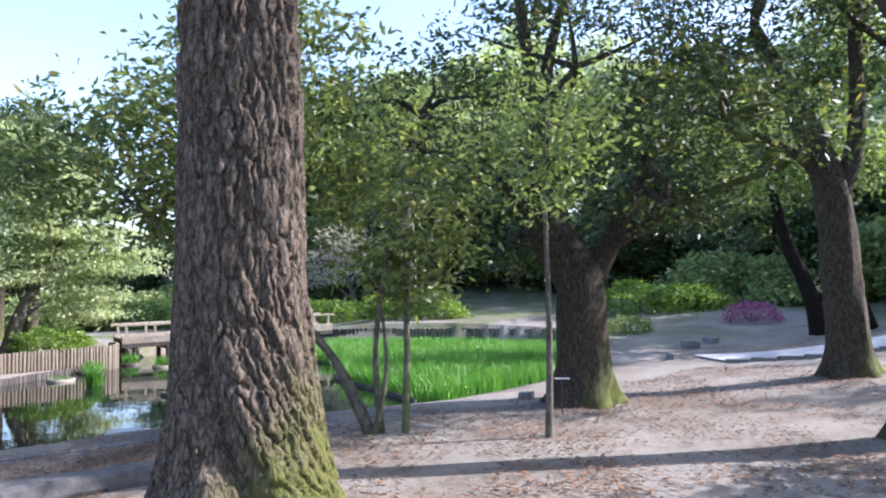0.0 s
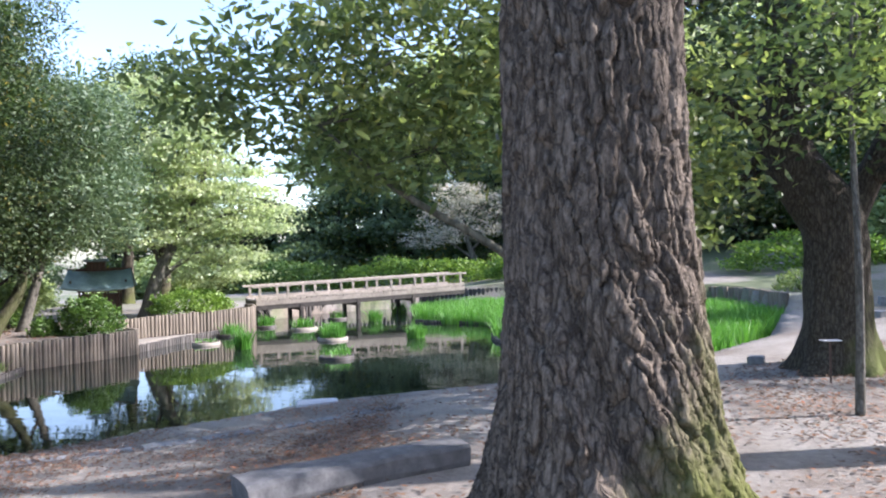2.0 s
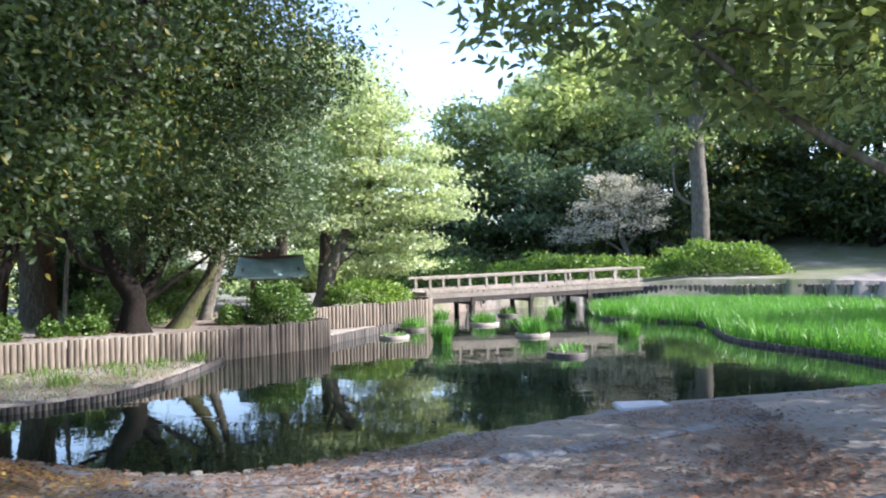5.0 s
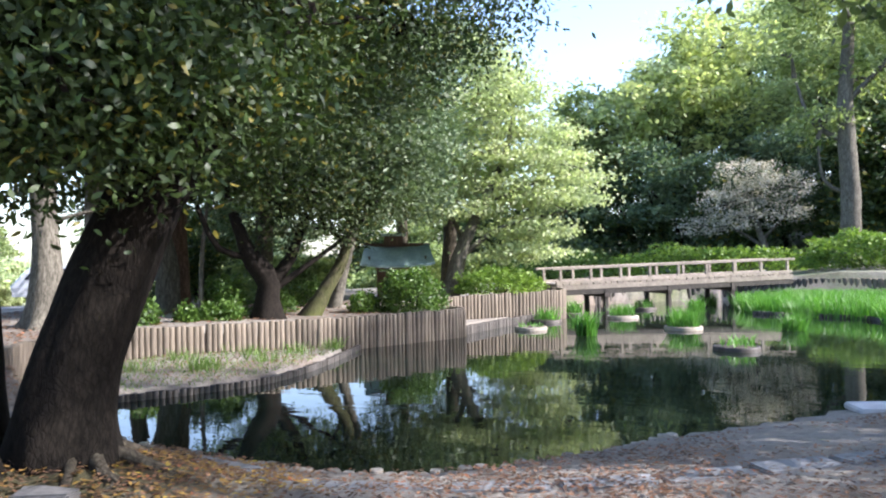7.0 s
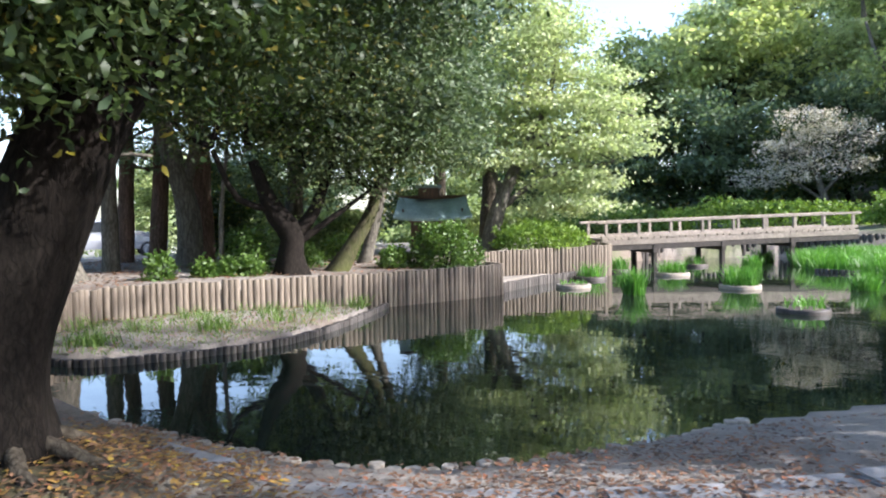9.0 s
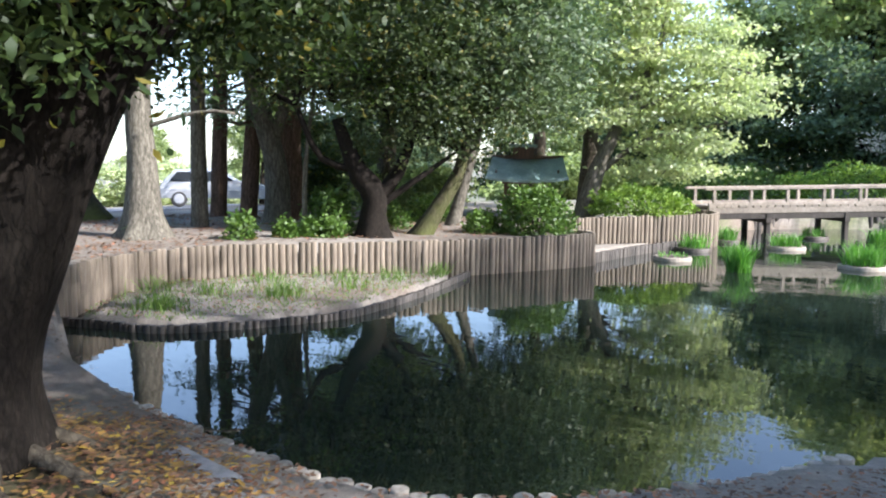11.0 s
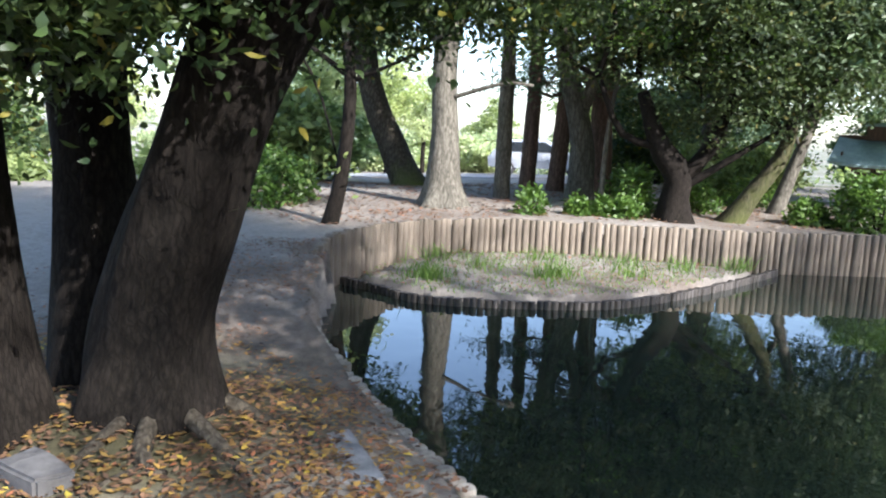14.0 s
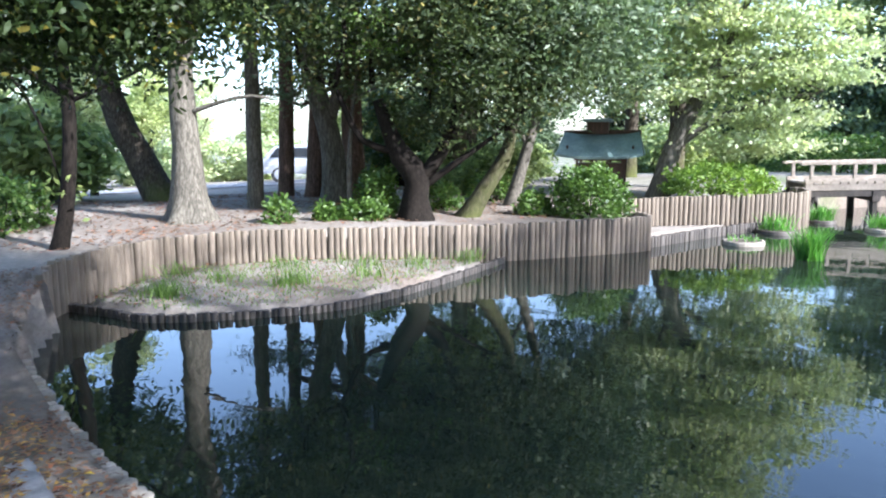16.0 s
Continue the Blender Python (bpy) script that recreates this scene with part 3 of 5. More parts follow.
tree("old_tree", (0.45, 16.4, ground_z(0.45, 16.4)), [(0, 0, -0.1), (0.0, 0, 1.2), (-0.05, 0, 2.2), (-0.6, 0, 3.2), (-0.7, 0, 5.0)], (0.5, 0.44, 0.42, 0.34, 0.25),
     [(((0.05, 0, 1.9), (0.5, 0.2, 2.8), (1.2, 0.4, 4.2)), 0.26, 0.12), (((-0.6, 0, 3.2), (-1.6, -0.6, 4.0), (-3.0, -1.2, 4.6)), 0.16, 0.06), (((0.4, 0.2, 2.7), (1.9, -0.6, 3.5), (3.2, -1.0, 3.9)), 0.12, 0.05)],
     # The last two lobes, above the view, are shaped to shade the fence.
     [((-2.6, -1.2, 5.0), (2.0, 1.8, 1.3)), ((0, 0, 6.0), (2.6, 2.4, 1.8)), ((2.4, -0.6, 4.8), (2.0, 1.8, 1.2)), ((-0.6, -1.4, 3.9), (1.3, 1.0, 0.7)), ((1.3, -1.2, 3.4), (1.2, 1.0, 0.6)), ((-1.2, 0.6, 2.9), (0.9, 0.8, 0.6)), ((0.2, 0.3, 8.2), (2.4, 2.2, 1.3)), ((-1.2, -0.6, 10.0), (1.9, 1.8, 0.9))],
     BARK_OLD, LEAF_OLD, "old broadleaf tree with a forked mossy trunk", 22, 560, 30, (0.15, 0.06), 0.27, 0.3, False, 7, 30, 1.0, step=0.1)

tree("sapling", (0.0, 13.0, ground_z(0, 13.0)), [(0, 0, -0.1), (0.03, 0, 1.5), (0.0, 0, 3.4), (0.05, 0, 4.4)], (0.05, 0.042, 0.03, 0.012), [], [((0, 0.1, 4.3), (0.9, 0.9, 0.9)), ((-0.1, 0, 3.4), (0.6, 0.6, 0.4))], BARK_GREY, LEAF_MID, "slender sapling standing in the leaf litter", 23, 70, 18, (0.14, 0.06), sides=9, flare=0.2)

tree("path_tree", (5.6, 18.8, ground_z(5.6, 18.8)), [(0, 0, -0.1), (-0.1, 0, 1.6), (-0.25, 0, 3.6), (-0.7, 0, 5.0), (-1.6, 0, 7.0)], (0.42, 0.36, 0.33, 0.24, 0.14),
     [(((-0.2, 0, 3.3), (0.25, 0, 4.6), (0.3, 0, 7.0)), 0.22, 0.12), (((-0.25, 0, 3.6), (-0.9, -0.2, 4.3), (-2.0, -0.6, 4.8)), 0.13, 0.05)],
     # The last three lobes, unseen and off-centre, are added to shade the fence.
     [((-1.4, 0, 8.0), (2.6, 2.6, 1.8)), ((0.9, 0, 8.2), (2.4, 2.4, 1.8)), ((-2.5, -0.8, 5.6), (1.8, 1.6, 1.0)), ((2.2, -0.6, 6.0), (1.7, 1.6, 1.0)), ((0, 0, 10.4), (3.0, 3.0, 1.8)), ((-0.8, 4.3, 12.6), (2.2, 2.0, 1.2)), ((0.3, 5.4, 13.4), (1.8, 1.6, 1.0)), ((-1.6, 3.3, 11.6), (1.4, 1.3, 0.8))],
     BARK_OLD, LEAF_OLD, "tall dark tree beside the sloping path", 24, 640, 34, (0.17, 0.07), 0.3, 0.3, False, 7, 28, 0.9, step=0.12)

tree("path_tree", (4.55, 12.7, ground_z(4.55, 12.7)), [(0, 0, -0.1), (0.1, 0, 2.0), (0.2, 0.1, 5.0), (0.1, 0.1, 8.0)], (0.4, 0.31, 0.26, 0.16), [(((0.2, 0.1, 4.6), (-1.0, -0.6, 6.0), (-2.2, -1.2, 7.4)), 0.15, 0.05)],
     # This crown, above the view, is laid out to dapple the shore path.
     [((0, 0, 9.0), (3.2, 3.2, 1.5)), ((0.4, 0.6, 11.2), (2.8, 2.8, 1.4)), ((1.5, 1.5, 7.2), (1.8, 1.8, 0.9))],
     BARK_OLD, LEAF_OLD, "tall tree with a dark trunk at the edge of the path", 26, 200, 26, (0.18, 0.075), 0.28, 0.3, False, 7, 18, 0.6)

tree("bent_tree", (7.4, 27.0, ground_z(7.4, 27.0)), [(0, 0, -0.1), (-0.3, 0, 1.2), (-0.9, 0, 2.8), (-1.3, 0, 4.6)], (0.26, 0.22, 0.18, 0.12), [(((-0.3, 0, 1.0), (0.9, 0, 1.2), (1.4, 0, 0.1)), 0.12, 0.2)],
     [((-1.5, 0, 5.6), (2.6, 2.2, 1.7)), ((0.8, 0, 5.2), (1.8, 1.8, 1.2))], BARK_DARK, LEAF_MID, "bent dark tree on the slope above the path", 25, 300, 22, (0.2, 0.09))

# ---------------------------------------------------------------- the dark pair by the inlet
OAK = (-10.47, 8.4, ground_z(-10.47, 8.4))
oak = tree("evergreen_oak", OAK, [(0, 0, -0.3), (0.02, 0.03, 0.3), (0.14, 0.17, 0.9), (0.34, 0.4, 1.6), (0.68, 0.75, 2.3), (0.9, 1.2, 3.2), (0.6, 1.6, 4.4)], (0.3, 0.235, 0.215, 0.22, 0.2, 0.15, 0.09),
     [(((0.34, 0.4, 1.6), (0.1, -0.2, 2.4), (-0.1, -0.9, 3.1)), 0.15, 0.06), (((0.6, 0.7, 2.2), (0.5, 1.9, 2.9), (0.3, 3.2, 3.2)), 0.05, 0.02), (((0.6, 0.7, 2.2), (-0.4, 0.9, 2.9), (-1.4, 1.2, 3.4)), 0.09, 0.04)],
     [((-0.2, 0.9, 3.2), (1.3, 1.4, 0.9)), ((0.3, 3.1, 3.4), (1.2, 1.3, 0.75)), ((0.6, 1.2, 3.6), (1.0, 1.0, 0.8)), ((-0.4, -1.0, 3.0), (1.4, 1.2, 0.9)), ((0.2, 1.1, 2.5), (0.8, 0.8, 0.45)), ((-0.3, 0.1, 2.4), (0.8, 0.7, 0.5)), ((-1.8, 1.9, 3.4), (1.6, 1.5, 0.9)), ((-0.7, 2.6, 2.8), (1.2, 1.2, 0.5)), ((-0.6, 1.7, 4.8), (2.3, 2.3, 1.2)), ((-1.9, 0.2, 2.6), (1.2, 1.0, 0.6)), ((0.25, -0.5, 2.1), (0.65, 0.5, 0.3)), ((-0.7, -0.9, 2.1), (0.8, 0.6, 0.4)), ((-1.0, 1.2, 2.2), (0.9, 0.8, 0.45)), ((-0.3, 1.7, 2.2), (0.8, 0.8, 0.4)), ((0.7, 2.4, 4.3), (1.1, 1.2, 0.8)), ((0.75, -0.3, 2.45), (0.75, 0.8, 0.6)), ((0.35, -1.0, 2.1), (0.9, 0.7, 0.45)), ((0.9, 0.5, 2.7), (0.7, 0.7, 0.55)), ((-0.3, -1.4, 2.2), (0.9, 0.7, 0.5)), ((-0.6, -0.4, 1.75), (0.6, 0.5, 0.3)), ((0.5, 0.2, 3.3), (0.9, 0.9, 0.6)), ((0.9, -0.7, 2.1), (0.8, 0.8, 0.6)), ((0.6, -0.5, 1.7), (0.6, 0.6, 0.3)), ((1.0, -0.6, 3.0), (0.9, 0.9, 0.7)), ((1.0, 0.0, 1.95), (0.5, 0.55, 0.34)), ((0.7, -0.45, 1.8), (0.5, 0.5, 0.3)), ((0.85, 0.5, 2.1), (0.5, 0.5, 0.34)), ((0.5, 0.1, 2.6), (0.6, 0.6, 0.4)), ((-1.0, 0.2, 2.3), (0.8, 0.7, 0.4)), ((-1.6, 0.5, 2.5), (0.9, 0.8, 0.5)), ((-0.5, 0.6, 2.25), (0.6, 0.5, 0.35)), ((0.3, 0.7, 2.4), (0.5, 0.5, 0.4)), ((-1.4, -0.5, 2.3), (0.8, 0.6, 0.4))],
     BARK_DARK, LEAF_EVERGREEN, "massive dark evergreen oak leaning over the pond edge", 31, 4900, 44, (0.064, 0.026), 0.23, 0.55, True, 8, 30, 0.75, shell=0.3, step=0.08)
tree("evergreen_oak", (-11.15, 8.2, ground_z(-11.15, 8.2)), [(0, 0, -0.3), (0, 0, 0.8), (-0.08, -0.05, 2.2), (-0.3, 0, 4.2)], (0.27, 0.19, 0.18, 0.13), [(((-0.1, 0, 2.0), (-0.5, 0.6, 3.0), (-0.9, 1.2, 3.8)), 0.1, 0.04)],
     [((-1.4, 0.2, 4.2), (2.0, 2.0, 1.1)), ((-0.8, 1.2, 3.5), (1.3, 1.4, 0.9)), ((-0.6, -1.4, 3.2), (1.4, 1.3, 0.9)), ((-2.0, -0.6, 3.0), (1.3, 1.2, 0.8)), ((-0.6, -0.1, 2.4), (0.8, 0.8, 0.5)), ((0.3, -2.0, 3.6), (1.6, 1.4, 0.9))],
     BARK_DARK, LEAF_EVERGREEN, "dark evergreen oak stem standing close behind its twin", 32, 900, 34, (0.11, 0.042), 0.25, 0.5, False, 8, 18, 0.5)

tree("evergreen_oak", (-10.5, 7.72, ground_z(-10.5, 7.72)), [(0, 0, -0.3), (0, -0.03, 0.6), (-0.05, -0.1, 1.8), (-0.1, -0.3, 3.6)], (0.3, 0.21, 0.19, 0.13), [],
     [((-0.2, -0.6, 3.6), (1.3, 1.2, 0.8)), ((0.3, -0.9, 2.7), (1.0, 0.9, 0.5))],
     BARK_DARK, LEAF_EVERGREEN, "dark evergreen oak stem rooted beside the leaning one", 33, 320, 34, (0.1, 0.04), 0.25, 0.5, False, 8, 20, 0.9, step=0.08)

# ---------------------------------------------------------------- trees behind the log fence
def at(x, y):
    return (x, y, ground_z(x, y) - 0.03)


tree("park_tree", at(-18.1, 13.1), [(0, 0, -0.1), (0.02, 0, 1.0), (-0.05, 0, 2.4), (0.12, 0.1, 3.4), (0.3, 0.2, 5.5)], (0.3, 0.2, 0.19, 0.15, 0.1), [(((-0.05, 0, 2.4), (-0.4, -0.4, 3.3), (-0.6, -0.8, 4.6)), 0.12, 0.05), (((0, 0, 1.7), (0.8, 0.6, 1.95), (1.3, 1.0, 1.9)), 0.04, 0.02)],
     [((-0.5, -0.4, 3.0), (0.7, 0.7, 0.5)), ((0.6, 0.5, 4.4), (1.8, 1.8, 0.9)), ((-0.8, -0.9, 4.7), (1.5, 1.5, 0.9)), ((0.3, 0.2, 5.8), (2.2, 2.2, 1.2))], BARK_GREY, LEAF_BLUE, "pale grey tree with flared surface roots", 41, 560, 26, (0.15, 0.06), 0.3, flare=1.1, sides=20)
tree("park_tree", at(-19.5, 14.9), [(0, 0, -0.1), (0, 0, 2.5), (0.0, 0, 6.5)], (0.15, 0.125, 0.09), [], [((0, 0, 6.8), (1.6, 1.6, 1.2)), ((0.3, 0.3, 5.4), (1.2, 1.2, 0.7)), ((-0.5, 0.4, 4.2), (1.2, 1.2, 0.4)), ((0.6, 0.5, 3.1), (0.8, 0.8, 0.22))], BARK_GREY, LEAF_FOREST, "straight slender grey trunk behind the fence", 42, 260, 24, (0.18, 0.07), flare=0.3)
tree("park_tree", at(-16.4, 10.8), [(0, 0, -0.1), (0.15, 0.12, 0.6), (0.22, 0.2, 1.7), (0.12, 0.15, 2.6), (0.1, 0.1, 4.4)], (0.11, 0.085, 0.075, 0.065, 0.04), [(((0.15, 0.15, 1.9), (-0.3, -0.4, 2.4), (-0.6, -0.8, 2.9)), 0.04, 0.015), (((0.2, 0.2, 1.8), (0.9, 0.9, 2.2), (1.4, 1.5, 2.7)), 0.03, 0.01)],
     [((0.1, 0.1, 4.3), (1.7, 1.7, 1.0)), ((-0.8, -0.8, 3.2), (1.0, 1.0, 0.5)), ((1.2, 1.3, 3.0), (0.9, 0.9, 0.4)), ((0.15, 0.1, 0.75), (0.14, 0.14, 0.2))], BARK_DARK, LEAF_MID, "thin dark leaning tree at the end of the fence", 43, 420, 24, (0.12, 0.05), 0.25, sides=10, flare=0.3)
for x, y, r, lean in ((-21.6, 16.6, 0.15, 0.05), (-21.0, 16.95, 0.16, 0.1), (-20.0, 17.4, 0.2, -0.05)):
    tree("red_pine", at(x, y), [(0, 0, -0.1), (lean, lean, 2.5), (lean * 2, lean, 7.0)], (r * 1.15, r, r * 0.7), [(((lean, lean, 3.0), (0.7, 0.6, 3.3), (1.4, 1.2, 3.3)), 0.05, 0.02)], [((0.9, 0.8, 3.5), (1.0, 1.0, 0.3)), ((-0.7, -0.6, 4.2), (1.1, 1.1, 0.35)), ((-0.6, 0.5, 2.7), (0.9, 0.9, 0.25)), ((0.6, -0.7, 2.2), (0.8, 0.8, 0.2)), ((0.3, 0.6, 4.9), (1.5, 1.5, 0.5)), ((0, 0, 6.8), (1.8, 1.8, 1.0))], BARK_RED, LEAF_BLUE, "reddish pine trunk with tufts of needles", int(900 + x * 3), 260, 26, (0.16, 0.03), 0.22, flare=0.25, group="pines behind the fence")
tree("park_tree", at(-19.2, 16.4), [(0, 0, -0.1), (-0.05, 0, 1.2), (-0.35, -0.3, 2.8), (-0.6, -0.5, 5.5)], (0.25, 0.2, 0.17, 0.1), [(((-0.1, 0, 1.6), (0.15, 0.1, 2.6), (0.2, 0.2, 4.5)), 0.12, 0.06)], [((-0.5, -0.4, 5.6), (2.0, 2.0, 1.2)), ((0.5, 0.4, 4.8), (1.4, 1.4, 0.8))], BARK_GREY, LEAF_FOREST, "grey double-stemmed tree with mossy bark", 46, 420, 24, (0.17, 0.07), flare=0.5)
tree("park_tree", at(-22.3, 14.2), [(0, 0, -0.1), (-0.3, -0.4, 0.9), (-0.5, -0.9, 2.4), (-0.6, -1.1, 5.0)], (0.34, 0.27, 0.23, 0.16), [], [((-0.7, -1.2, 5.2), (2.4, 2.4, 1.5)), ((-1.2, -1.8, 3.6), (1.4, 1.4, 0.8))], BARK_OLD, LEAF_MID, "thick leaning trunk at the back of the grove", 47, 440, 24, (0.2, 0.09), flare=0.4)
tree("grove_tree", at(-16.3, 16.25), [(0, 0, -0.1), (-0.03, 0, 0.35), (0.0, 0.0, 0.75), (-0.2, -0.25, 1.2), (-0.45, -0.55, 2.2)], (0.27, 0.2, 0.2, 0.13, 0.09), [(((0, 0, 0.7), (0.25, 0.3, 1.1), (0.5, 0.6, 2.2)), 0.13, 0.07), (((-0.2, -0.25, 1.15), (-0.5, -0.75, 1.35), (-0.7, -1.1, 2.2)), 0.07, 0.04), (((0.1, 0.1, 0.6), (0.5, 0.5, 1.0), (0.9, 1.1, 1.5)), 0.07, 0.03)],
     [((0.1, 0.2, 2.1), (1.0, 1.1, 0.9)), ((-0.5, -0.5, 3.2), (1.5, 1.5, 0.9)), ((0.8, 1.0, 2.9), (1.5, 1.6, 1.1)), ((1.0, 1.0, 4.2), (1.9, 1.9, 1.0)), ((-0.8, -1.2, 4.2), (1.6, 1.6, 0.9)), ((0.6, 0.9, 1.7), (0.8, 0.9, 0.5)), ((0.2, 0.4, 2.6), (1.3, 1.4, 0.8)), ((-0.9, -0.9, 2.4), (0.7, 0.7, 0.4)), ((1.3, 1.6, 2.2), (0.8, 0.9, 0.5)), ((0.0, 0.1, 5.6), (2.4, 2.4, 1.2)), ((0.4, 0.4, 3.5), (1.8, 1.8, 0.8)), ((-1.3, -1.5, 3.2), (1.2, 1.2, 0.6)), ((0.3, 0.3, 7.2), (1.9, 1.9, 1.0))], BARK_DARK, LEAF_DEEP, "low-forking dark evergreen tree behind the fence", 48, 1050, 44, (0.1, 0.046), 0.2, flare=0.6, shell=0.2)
tree("grove_tree", at(-16.2, 17.2), [(0, 0, -0.1), (0.25, 0.25, 0.5), (0.5, 0.55, 1.2), (0.6, 0.7, 2.4)], (0.17, 0.13, 0.1, 0.07), [], [((0.7, 0.9, 2.7), (1.2, 1.3, 0.9)), ((0.9, 1.2, 3.6), (1.6, 1.6, 0.9)), ((0.8, 1.0, 5.0), (1.7, 1.7, 1.0))], BARK_OLD, LEAF_BLUE, "short leaning trunk with a mossy orange foot", 49, 460, 34, (0.15, 0.06), 0.3, flare=0.5)
tree("grove_tree", at(-17.1, 19.1), [(0, 0, -0.1), (0.15, 0.25, 0.9), (0.3, 0.5, 2.0), (0.4, 0.7, 3.6)], (0.14, 0.1, 0.09, 0.06), [(((0.2, 0.3, 1.2), (-0.2, 0.1, 2.1), (-0.3, 0.2, 3.0)), 0.05, 0.02)], [((0.5, 0.9, 2.9), (1.3, 1.4, 0.9)), ((0.6, 1.0, 3.9), (1.9, 1.9, 1.0)), ((0.3, 0.8, 5.4), (1.9, 1.9, 1.1)), ((1.2, 1.6, 2.5), (0.9, 0.9, 0.5))], BARK_GREY, LEAF_BLUE, "slim grey tree with blue-green leaves", 50, 620, 34, (0.15, 0.06), 0.3, flare=0.3)
for x, y, h, wide, leafm, seed in ((-20.9, 20.9, 8.0, 2.0, LEAF_MID, 301), (-18.3, 26.2, 8.5, 2.4, LEAF_EVERGREEN, 302), (-23.6, 23.6, 9.5, 2.5, LEAF_FOREST, 303), (-21.8, 28.8, 9.0, 2.6, LEAF_EVERGREEN, 306)):
    tree("park_tree", at(x, y), [(0, 0, -0.1), (0.1, 0, h * 0.2), (0.05, 0.1, h * 0.45), (0.1, 0.1, h * 0.8)], (0.26, 0.2, 0.17, 0.08), [(((0.1, 0.05, h * 0.3), (0.8, 0.5, h * 0.4), (1.5, 1.0, h * 0.46)), 0.09, 0.04)],
         [((0.5, 0.4, h * 0.36), (wide * 0.7, wide * 0.7, 0.6)), ((-0.7, -0.5, h * 0.47), (wide * 0.8, wide * 0.8, 0.8)), ((0.6, -0.5, h * 0.6), (wide * 0.9, wide * 0.9, 0.9)), ((-0.2, 0.5, h * 0.75), (wide * 0.85, wide * 0.85, 0.9)), ((0.1, 0.1, h * 0.92), (wide * 0.6, wide * 0.6, 0.8))],
         BARK_OLD, leafm, "tall leafy tree shading the back of the grove", seed, 520, 26, (0.17, 0.08), 0.34, flare=0.4, group="tall trees of the grove")
tree("young_maple", at(-17.35, 15.6), [(0, 0, -0.1), (0.05, 0, 1.2), (0.15, 0.1, 2.4), (0.3, 0.2, 3.2)], (0.05, 0.04, 0.03, 0.015), [(((0.1, 0.05, 2.0), (0.7, 0.7, 2.35), (1.3, 1.2, 2.4)), 0.02, 0.008)],
     [((0.5, 0.4, 2.75), (0.8, 0.7, 0.16)), ((1.2, 1.1, 2.4), (0.8, 0.7, 0.12)), ((0.2, 0.3, 3.2), (0.9, 0.8, 0.2))], BARK_GREY, LEAF_SPRAY, "young maple with flat sprays of fresh green leaves", 307, 90, 22, (0.1, 0.05), 0.2, 0.1, flat=0.2, flare=0.2, shell=0.1)
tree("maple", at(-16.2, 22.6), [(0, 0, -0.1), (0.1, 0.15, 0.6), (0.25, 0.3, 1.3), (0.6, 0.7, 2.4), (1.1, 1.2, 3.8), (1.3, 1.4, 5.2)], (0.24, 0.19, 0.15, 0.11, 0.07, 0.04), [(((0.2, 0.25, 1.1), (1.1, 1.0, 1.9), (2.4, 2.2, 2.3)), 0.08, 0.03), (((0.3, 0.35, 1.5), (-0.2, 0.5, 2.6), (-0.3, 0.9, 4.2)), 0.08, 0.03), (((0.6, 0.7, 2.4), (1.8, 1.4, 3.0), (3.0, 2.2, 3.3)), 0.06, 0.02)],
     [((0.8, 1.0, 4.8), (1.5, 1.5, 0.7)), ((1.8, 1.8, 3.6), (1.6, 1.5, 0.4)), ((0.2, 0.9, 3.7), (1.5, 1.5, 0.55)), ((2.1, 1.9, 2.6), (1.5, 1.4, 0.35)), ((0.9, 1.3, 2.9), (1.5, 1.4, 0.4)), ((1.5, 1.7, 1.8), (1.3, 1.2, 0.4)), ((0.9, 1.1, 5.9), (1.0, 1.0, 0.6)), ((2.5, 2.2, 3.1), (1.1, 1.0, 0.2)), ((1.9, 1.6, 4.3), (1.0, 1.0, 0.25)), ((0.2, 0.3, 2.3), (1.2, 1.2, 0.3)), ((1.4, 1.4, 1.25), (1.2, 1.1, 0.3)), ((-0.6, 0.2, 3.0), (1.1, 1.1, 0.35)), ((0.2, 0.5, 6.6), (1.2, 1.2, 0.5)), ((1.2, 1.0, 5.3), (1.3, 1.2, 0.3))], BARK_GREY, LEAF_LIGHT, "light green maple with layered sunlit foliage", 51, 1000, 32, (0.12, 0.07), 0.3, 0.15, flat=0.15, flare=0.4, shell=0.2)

# ---------------------------------------------------------------- far woods
variants = []
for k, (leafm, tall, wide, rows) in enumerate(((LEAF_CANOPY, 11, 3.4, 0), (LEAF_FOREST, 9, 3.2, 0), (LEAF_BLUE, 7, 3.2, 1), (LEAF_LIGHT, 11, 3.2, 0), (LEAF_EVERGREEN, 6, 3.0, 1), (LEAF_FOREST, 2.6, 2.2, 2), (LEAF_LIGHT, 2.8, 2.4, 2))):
    rng = np.random.default_rng(70 + k)
    lobes = (((0.42, 0.6), (0.55, 0.7), (0.66, 0.72), (0.78, 0.62), (0.9, 0.45), (0.6, 0.5), (0.5, 0.5)), ((0.16, 0.6), (0.3, 0.72), (0.45, 0.78), (0.6, 0.72), (0.75, 0.6), (0.9, 0.42), (0.4, 0.6)), ((0.2, 0.6), (0.4, 0.7), (0.6, 0.62), (0.8, 0.45)))[rows]
    blobs = [((rng.uniform(-1, 1) * wide * 0.5, rng.uniform(-1, 1) * wide * 0.5, tall * f), (wide * w, wide * w, tall * 0.11)) for f, w in lobes]
    variants.append((blobs, leafm, tall))
FOREST = []
rng = np.random.default_rng(99)


